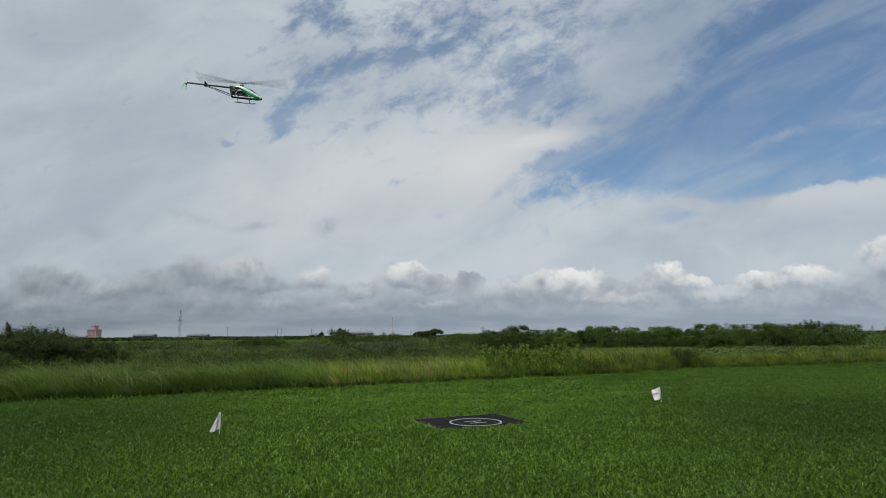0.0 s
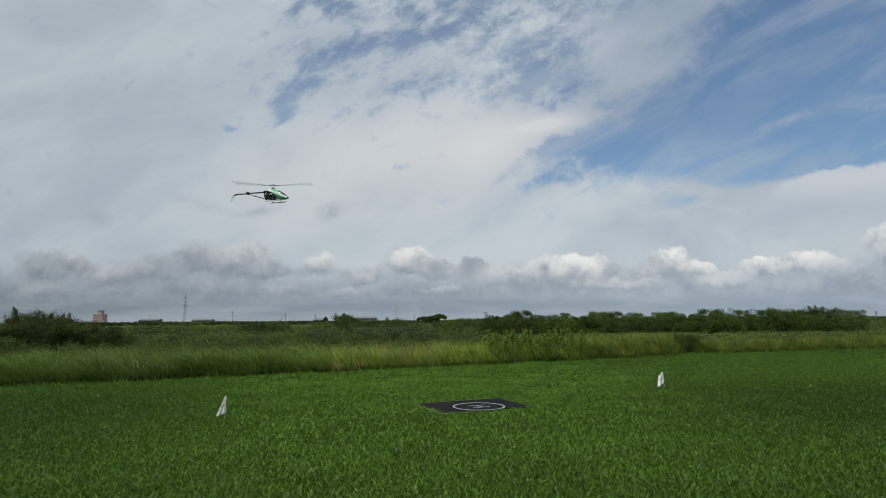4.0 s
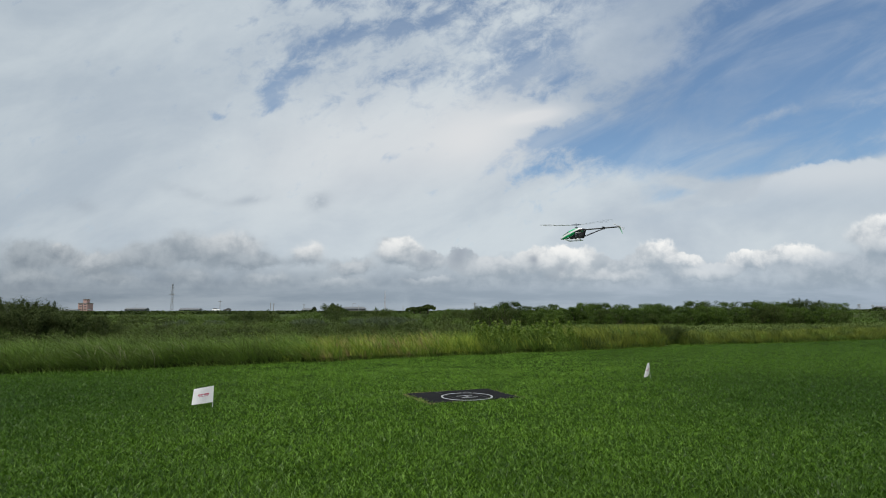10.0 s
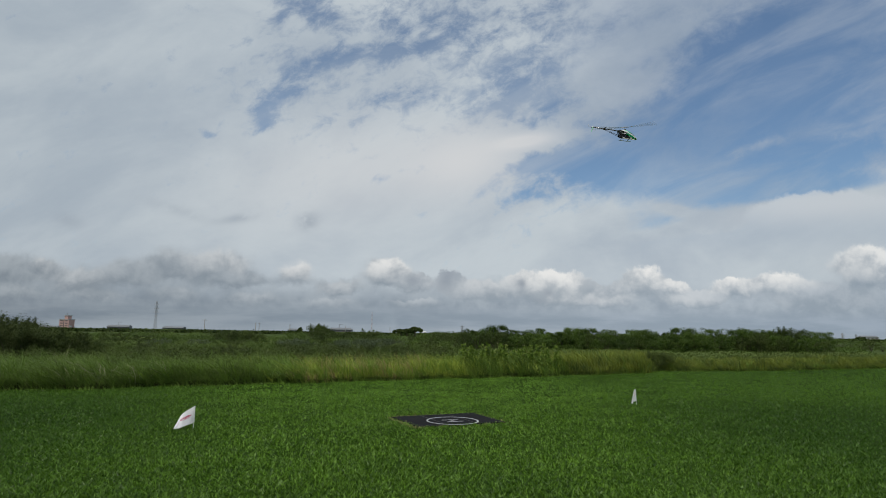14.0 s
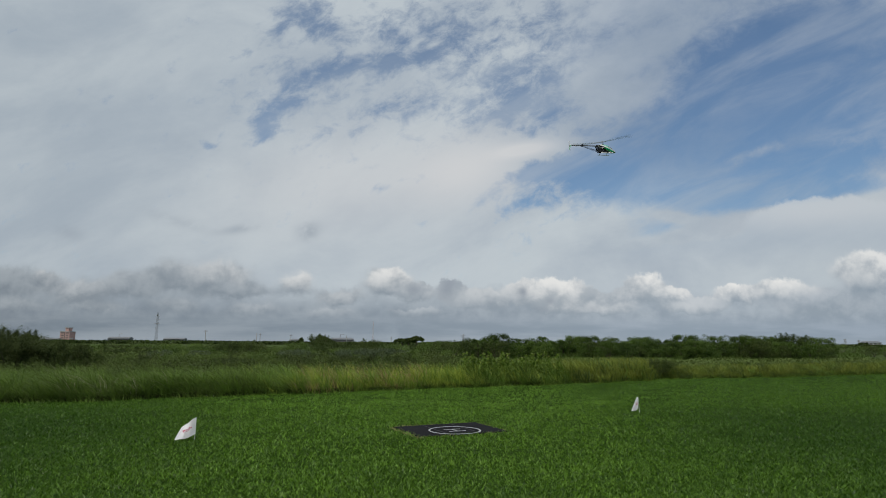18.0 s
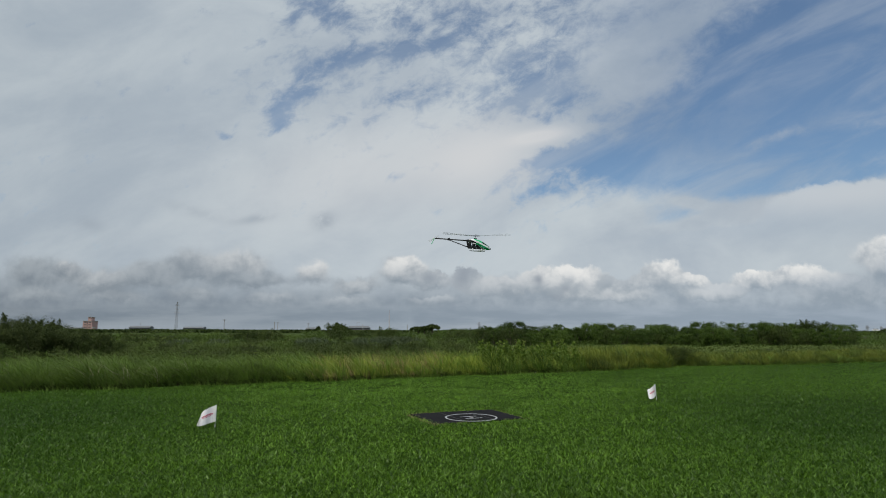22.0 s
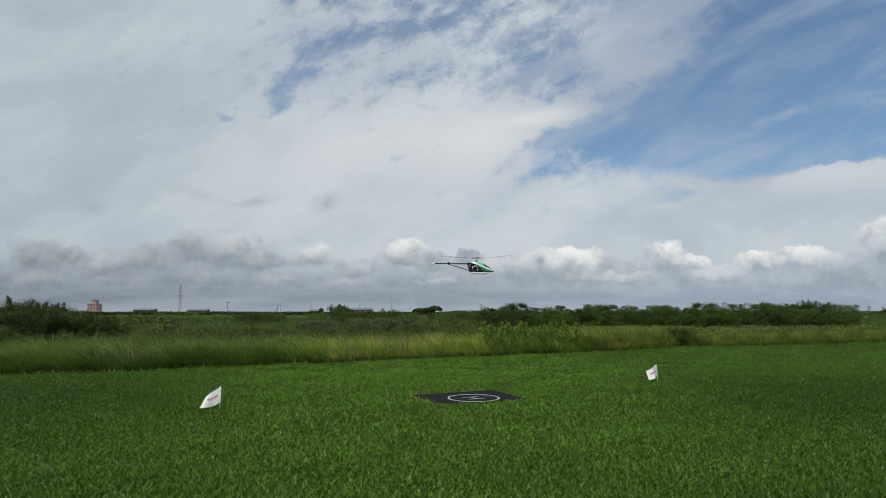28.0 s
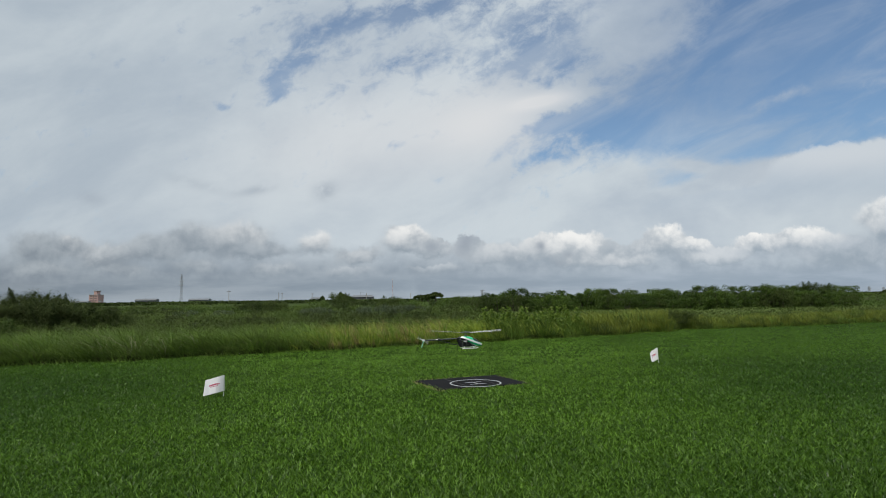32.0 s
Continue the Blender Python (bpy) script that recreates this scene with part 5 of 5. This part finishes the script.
def make_far_side():
    make_block(166, 600, 9.2, 9.6, 4, 2)
    make_shed(140, 560, 16, 3.6, "low pale annexe far off", "pale", 0.05, False)
    make_shed(257, 420, 14.5, 4.1, "long low grey-roofed shed far off", "dark_wall", 0.03)
    make_shed(351, 420, 14.0, 3.7, "long low dark shed far off", "dark_wall", 0.03, False)
    make_shed(640, 380, 14, 4.2, "far farmhouse with a dark roof", "dark_wall", 0.2)
    make_shed(560, 380, 8, 3.3, "small far outbuilding with a dark roof", "pale", 0.2, False)
    make_pylon(321, 900, 43, 3.4, MAT["lattice"], MAT["lattice"], ((0.62, 4.5), (0.75, 4.0), (0.88, 3.4)), "far grey lattice power pylon")
    make_pylon(694, 1500, 52, 2.6, MAT["mast_paint"], MAT["lattice_red"], (), "far thin red and white radio mast", 0.6)
    make_pylon(1535, 1600, 17, 6.0, MAT["lattice"], MAT["lattice"], ((0.7, 6.0), (0.9, 5.0)), "very far lattice power pylon")
    make_pylon(1560, 1900, 17, 6.0, MAT["lattice"], MAT["lattice"], ((0.7, 6.0), (0.9, 5.0)), "very far lattice power pylon")
    make_pylon(852, 1700, 24, 6.0, MAT["lattice"], MAT["lattice"], ((0.7, 8.0), (0.92, 7.0)), "very far lattice power pylon")
    make_shed(1586, 520, 15, 5.0, "low pale building beyond the hedge row", "pale", 0.1, False)
    for px, high, arm in ((405, 7.5, 1.2), (493, 6.0, 0.0), (499, 6.0, 0.6), (552, 5.5, 0.8), (648, 5.0, 0.0), (726, 4.6, 0.0)):
        make_pole(px, 330, high, arm)
    for i, (px, depth, high, broad, flat) in enumerate(((604, 300, 5.2, 5.5, 0.6), (614, 300, 3.8, 6.0, 0.6), (745, 260, 3.3, 7.5, 0.1), (756, 258, 3.5, 6.0, 0.1), (770, 255, 4.3, 6.5, 0.1), (15, 300, 3.6, 5.0, 0.5), (22, 300, 4.6, 4.0, 0.5), (106, 200, 3.7, 5.5, 0.6), (570, 310, 3.8, 2.5, 0.8), (1566, 300, 3.0, 5.0, 0.5))):
        make_far_tree(px, depth, high, broad, 70 + i, flat)
    # wooded rim of the plain
    rng = np.random.default_rng(91)
    n = 16000
    x = rng.uniform(-1, 1, n) * 480
    y = 330 + rng.uniform(0, 60, n) + 0.0002 * x * x
    z = rng.random(n) ** 0.7 * (1.1 + 0.5 * np.sin(x * 0.05) * np.sin(x * 0.021 + 1) + 0.3 * np.sin(x * 0.3))
    n = 12000
    y2 = rng.uniform(292, 311, n)
    x2 = rng.uniform(-1, 1, n) * 300
    z2 = rng.random(n) ** 0.6 * (1.2 + 0.3 * np.sin(x2 * 0.11) * np.sin(x2 * 0.043 + 1))
    x, y, z = np.concatenate([x, x2]), np.concatenate([y, y2]), np.concatenate([z, z2])
    tagged(new("far_hedge", leaves("far_hedge", np.stack([x, y, z], 1), 1.1, MAT["dark_leaf"], rng)), "far dark green hedges along the plain", "hedge", kind="stuff")


make_far_side()


# ---- the far road and its two cars ----
ROAD_Y, ROAD_HIGH = 320.0, 1.6


def make_road():
    bm = bmesh.new()
    loft(bm, [[(x, ROAD_Y - 7, -0.1), (x, ROAD_Y - 4, ROAD_HIGH), (x, ROAD_Y + 4, ROAD_HIGH), (x, ROAD_Y + 7, -0.1)] for x in (-700, -200, 200, 800)])
    tagged(new("road", mesh("road", bm, MAT["ground"])), "low grassy bank that carries a far road", "road", kind="structure")


def make_car(paint, label, facing):
    base = thing("car", pose(0, ROAD_Y, ROAD_HIGH, 0, 0, facing), label, "car", "cars on the far road")
    bm = bmesh.new()
    rings = []
    for x, low, top, half in ((-2.05, 0.45, 0.80, 0.70), (-1.9, 0.28, 0.98, 0.82), (-0.9, 0.25, 1.02, 0.86), (0.6, 0.25, 1.00, 0.86), (1.6, 0.27, 0.88, 0.82), (2.0, 0.42, 0.70, 0.66)):
        rings.append([(x, -half, low), (x, half, low), (x, half, top * 0.8), (x, half * 0.86, top), (x, -half * 0.86, top), (x, -half, top * 0.8)])
    body = part("body", loft(bm, rings), MAT[paint], base)
    bm = bmesh.new()
    plate(bm, ((-1.75, 0.96), (-1.35, 1.42), (0.10, 1.44), (0.85, 0.96)), -0.70, 0.70)
    part("cabin_window", bm, MAT["black"], body, "dark car windows")
    bm = bmesh.new()
    box(bm, -1.40, 0.12, -0.68, 0.68, 1.42, 1.50, 0.03)
    part("roof", bm, MAT[paint], body)
    for x in (-1.25, 1.25):
        for y in (-0.80, 0.80):
            bm = bmesh.new()
            rod(bm, (x, y - 0.1, 0.31), (x, y + 0.1, 0.31), 0.31, None, 16)
            part("wheel", bm, MAT["black"], base)
    return base


make_road()
WHITE_CAR = make_car("plastic", "small white car on the far road", 0)
DARK_CAR = make_car("black", "small dark car on the far road", 180)


# ---- what moves ----
FLIGHT = (
    (0.0, -3.51, 9.88, 6.08, 10.5, 3.3, -7.2), (0.5, -3.62, 9.86, 6.05, 7.4, 1.8, -5.6),
    (1.0, -3.66, 9.84, 6.03, 7.4, 1.6, -3.7), (1.5, -3.66, 9.78, 6.08, 5.8, 2.4, -2.5),
    (2.0, -3.64, 9.83, 5.93, 7.1, 2.9, -2.6), (2.5, -3.62, 10.00, 5.70, 5.4, 1.1, -1.6),
    (3.0, -3.58, 10.28, 5.35, 3.8, -1.6, -0.6), (3.5, -3.53, 10.85, 4.79, -4.5, -2.6, 0.1),
    (4.0, -3.47, 11.60, 4.36, -18.1, 0.3, 0.1), (4.5, -3.33, 12.42, 4.04, -34.8, 1.3, -0.0),
    (5.0, -3.08, 13.15, 3.79, -52.7, -1.4, 0.0), (5.5, -2.67, 13.67, 3.58, -66.0, -4.6, 0.2),
    (6.0, -2.05, 13.84, 3.39, -86.0, -4.2, 0.4), (6.5, -1.27, 13.79, 3.08, -112.0, -4.8, 3.4),
    (7.0, -0.48, 13.60, 2.76, -134.1, -4.3, 6.5), (7.5, 0.34, 13.33, 2.76, -146.1, -3.3, 5.0),
    (8.0, 1.06, 13.02, 2.87, -159.7, -0.8, 2.7), (8.5, 1.70, 12.73, 2.84, -181.3, -2.8, 1.8),
    (9.0, 2.22, 12.55, 2.85, -198.4, -2.1, 1.6), (9.5, 2.67, 12.52, 3.07, -206.5, -0.3, 0.9),
    (10.0, 3.05, 12.69, 3.50, -213.3, 0.6, 0.4), (10.5, 3.43, 12.98, 4.09, -226.6, -1.6, 0.8),
    (11.0, 3.80, 13.33, 4.66, -246.4, -5.3, 3.0), (11.5, 4.19, 13.68, 5.08, -263.5, -8.6, 4.1),
    (12.0, 4.54, 13.98, 5.58, -278.2, -6.2, 2.6), (12.5, 4.73, 14.26, 6.10, -296.8, -3.0, -0.4),
    (13.0, 5.02, 14.50, 6.54, -325.9, -1.6, 0.4), (13.5, 5.18, 14.71, 6.96, -344.9, -0.7, 2.7),
    (14.0, 5.27, 14.95, 7.15, -348.4, 2.7, 3.7), (14.5, 5.32, 15.19, 7.16, -349.4, 4.8, 2.4),
    (15.0, 5.33, 15.37, 7.21, -347.1, 6.0, 1.0), (15.5, 5.30, 15.49, 7.28, -346.2, 6.3, 0.0),
    (16.0, 5.26, 15.54, 7.35, -348.0, 5.6, -0.3), (16.5, 5.22, 15.52, 7.38, -351.2, 4.0, -0.0),
    (17.0, 5.18, 15.42, 7.36, -352.2, 1.4, 1.1), (17.5, 5.02, 15.30, 7.23, -350.9, -0.9, 1.0),
    (18.0, 4.73, 15.13, 7.01, -349.9, -2.1, 0.4), (18.5, 4.29, 14.85, 6.89, -350.8, -3.1, 0.3),
    (19.0, 3.64, 14.53, 6.69, -351.7, -2.2, -0.1), (19.5, 2.95, 14.24, 6.22, -352.0, 1.4, -0.5),
    (20.0, 2.24, 13.97, 5.65, -353.7, 4.6, -1.0), (20.5, 1.63, 13.76, 5.15, -348.9, 6.4, -1.3),
    (21.0, 1.18, 13.59, 4.60, -346.4, 5.0, -0.8), (21.5, 0.92, 13.40, 4.04, -352.3, 2.6, 0.5),
    (22.0, 0.79, 13.20, 3.77, -357.2, 3.6, 0.8), (22.5, 0.70, 13.07, 3.53, -361.7, 2.9, 0.6),
    (23.0, 0.61, 12.98, 3.35, -366.8, 1.3, 0.7), (23.5, 0.50, 12.94, 3.04, -372.0, 1.7, 1.1),
    (24.0, 0.37, 12.93, 2.81, -376.9, 2.0, 1.2), (24.5, 0.36, 12.88, 2.78, -370.5, 2.7, 0.2),
    (25.0, 0.39, 12.84, 2.78, -367.6, 3.0, -0.1), (25.5, 0.45, 12.78, 2.78, -364.4, 1.9, -0.2),
    (26.0, 0.52, 12.73, 2.79, -362.2, 3.1, -0.1), (26.5, 0.60, 12.70, 2.80, -361.6, 3.6, -0.1),
    (27.0, 0.67, 12.67, 2.81, -362.4, 2.5, -0.1), (27.5, 0.72, 12.66, 2.81, -364.0, 0.6, -0.1),
    (28.0, 0.73, 12.65, 2.80, -364.4, 0.9, 0.1), (28.5, 0.73, 12.66, 2.73, -364.6, -0.3, 0.2),
    (29.0, 0.69, 12.67, 2.69, -362.7, 1.1, 0.2), (29.5, 0.64, 12.66, 2.54, -359.7, 1.3, 0.1),
    (30.0, 0.62, 12.64, 2.27, -356.7, -0.6, 0.2), (30.5, 0.55, 12.66, 1.93, -353.9, -3.0, 0.4),
    (31.0, 0.48, 12.70, 1.50, -353.4, -1.9, 0.5), (31.5, 0.42, 12.83, 1.15, -351.2, -2.5, 1.0),
    (32.0, 0.47, 12.94, 0.90, -350.2, -1.7, 2.4),
)
# seconds; how far each flag is blown out, 0 to 1, and how far it droops
FLAPS_A = ((0, .5, 1.5), (1, .48, 1.5), (2, .46, 1.4), (3, .42, 1.5), (4, .45, 1.3), (5, .5, 1.2), (6, .48, 1.0), (7, .7, 1.0), (7.6, .6, .9), (8, .74, .6), (8.5, .95, .3), (9, 1, .2), (10, 1, .2), (10.5, .9, .4), (11, .8, .6), (12, .75, .5), (13, .98, .5),
           (14, .8, .75), (15, .85, .6), (16, .8, .7), (17, .85, .8), (18, .85, .75), (19, .45, .6), (20, .5, .8), (21, .75, .6), (22, .7, .6), (23, .95, .6), (24, .9, .5), (25, .9, .6), (26, .95, .5), (27, .95, .4), (28, .92, .7), (29, 1, .2), (30, .9, .7), (31, .95, .5), (32, 1, .3))
FLAPS_B = ((0, .7, .6), (1, .35, .9), (2, .6, .9), (3, .4, 1.1), (4, .5, 1.0), (5, .45, 1.0), (6, .35, 1.1), (7, .4, 1.1), (8, .6, .8), (9, .68, .9), (10, .35, 1.1), (11, .5, 1.1), (12, .6, .9), (13, .42, 1.3), (14, .35, 1.4), (15, .4, 1.2), (16, .5, 1.0), (17, .5, 1.0), (18, .5, 1.1), (19, .95, .3),
           (20, .7, .5), (21, .75, .5), (22, .75, .8), (23, .7, .7), (24, .7, .9), (25, .4, 1.1), (26, .5, 1.0), (27, .6, .8), (28, .85, .6), (29, .6, .9), (30, .8, .5), (31, .5, 1.0), (32, .72, .8))


def flap(strips, rows, lean, phase):
    """Each strip of the cloth follows the one before it, folded as far as the wind lets it fall in, and waving."""
    w = CLOTH_WIDE / STRIPS
    paths = [[] for _ in strips]
    t = 0.0
    while t <= 32.001:
        out = float(np.interp(t, [r[0] for r in rows], [r[1] for r in rows]))
        droop = float(np.interp(t, [r[0] for r in rows], [r[2] for r in rows]))
        fold = math.degrees(math.acos(min(1.0, max(0.15, out * 0.98))))
        hang = min(1.0, max(0.0, (droop - 0.65) / 0.5))  # 1: it hangs from its upper corner
        x, y, z = 0.0, 0.0, 0.0
        for i, path in enumerate(paths):
            s = i / (STRIPS - 1)
            swing = math.sin(phase + i * 0.5 - t * 7.0)
            turn = fold * 1.2 * math.sin(i * 0.45 + 0.4 + phase + t * 0.8) * (1 - 0.6 * hang) + 9 * swing
            slip = Vector((-0.055 * s * out, 0.012 * math.sin(i * 1.3), -0.085 * s))
            at = Vector((x, y, z)).lerp(slip, hang) + Vector((lean * 0.37, 0, 0.37))
            spread = hang * (math.degrees(math.asin(min(0.9, 0.38 * out / CLOTH_HIGH * 0.62))) * s + 2 * swing)
            tilt = (1 - hang) * -min(droop, 0.9) * 78 * s + 4 * swing
            path.append((t, Matrix.Translation(at) @ pose(0, 0, 0, 0, spread, 0) @ pose(0, 0, 0, tilt, 0, 0) @ pose(0, 0, 0, 0, 0, turn)))
            x -= w * math.cos(radians(turn)) * (1 - 0.25 * min(droop, 0.9))
            y -= w * math.sin(radians(turn))
            z -= w * droop * out * 0.85
        t += 0.25
    for strip, path in zip(strips, paths):
        walk(strip, path)


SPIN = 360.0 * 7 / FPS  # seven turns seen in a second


def motions():
    walk(HELI, [(t, pose(x, y, z, r, p, h)) for t, x, y, z, h, p, r in FLIGHT])
    spin = [k / FPS for k in range(32 * FPS + 1)]
    # spin phase that lays the blades across the eye's sight line at full seconds
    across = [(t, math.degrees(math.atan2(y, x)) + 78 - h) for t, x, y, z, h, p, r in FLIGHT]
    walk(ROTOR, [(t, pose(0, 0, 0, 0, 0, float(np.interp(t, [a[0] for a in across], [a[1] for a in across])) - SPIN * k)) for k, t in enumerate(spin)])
    walk(TAIL_ROTOR, [(t, pose(-0.935, 0.05, -0.125, 0, 86.0 * k, 0)) for k, t in enumerate(spin)])
    flap(FLAG_A[1], FLAPS_A, 0.03, 0.0)
    flap(FLAG_B[1], FLAPS_B, -0.05, 2.0)
    # a straight dash across, lower and to the right
    walk(DRAGONFLY, [(t, pose(3.29 + 8.6 * (t - 13.45), 5.0, 4.11 - 2.2 * (t - 13.45), 0, 14, 0)) for t in (0, 4, 8, 12, 12.8, 13.2, 13.45, 13.7)] + [(14.5, pose(12.2, 5.2, 2.6, 0, 8, 10)), (18, pose(40, 12, 4, 0, 0, 15)), (32, pose(150, 30, 8, 0, 0, 15))])
    walk(WHITE_CAR, [(t, pose(spot(210 + 95.5 * (t - 8), ROAD_Y), ROAD_Y - 1.8, ROAD_HIGH, 0, 0, 0)) for t in (0, 8, 16, 24, 32)])
    walk(DARK_CAR, [(t, pose(spot(505 - 89 * (t - 9), ROAD_Y), ROAD_Y + 1.8, ROAD_HIGH, 0, 0, 180)) for t in (0, 8, 16, 24, 32)])
    # gusts run along the tall grass
    for k, (ob, x, y) in enumerate(PATCHES):
        gust = [(0.5 * i, 1.6 * math.sin(0.5 * i * 2.1 + x * 0.5) + 0.8 * math.sin(0.5 * i * 3.7 + x * 0.9 + k)) for i in range(65)]
        walk(ob, [(t, pose(x, y, 0, 0, -0.6 * g, 0)) for t, g in gust])


motions()
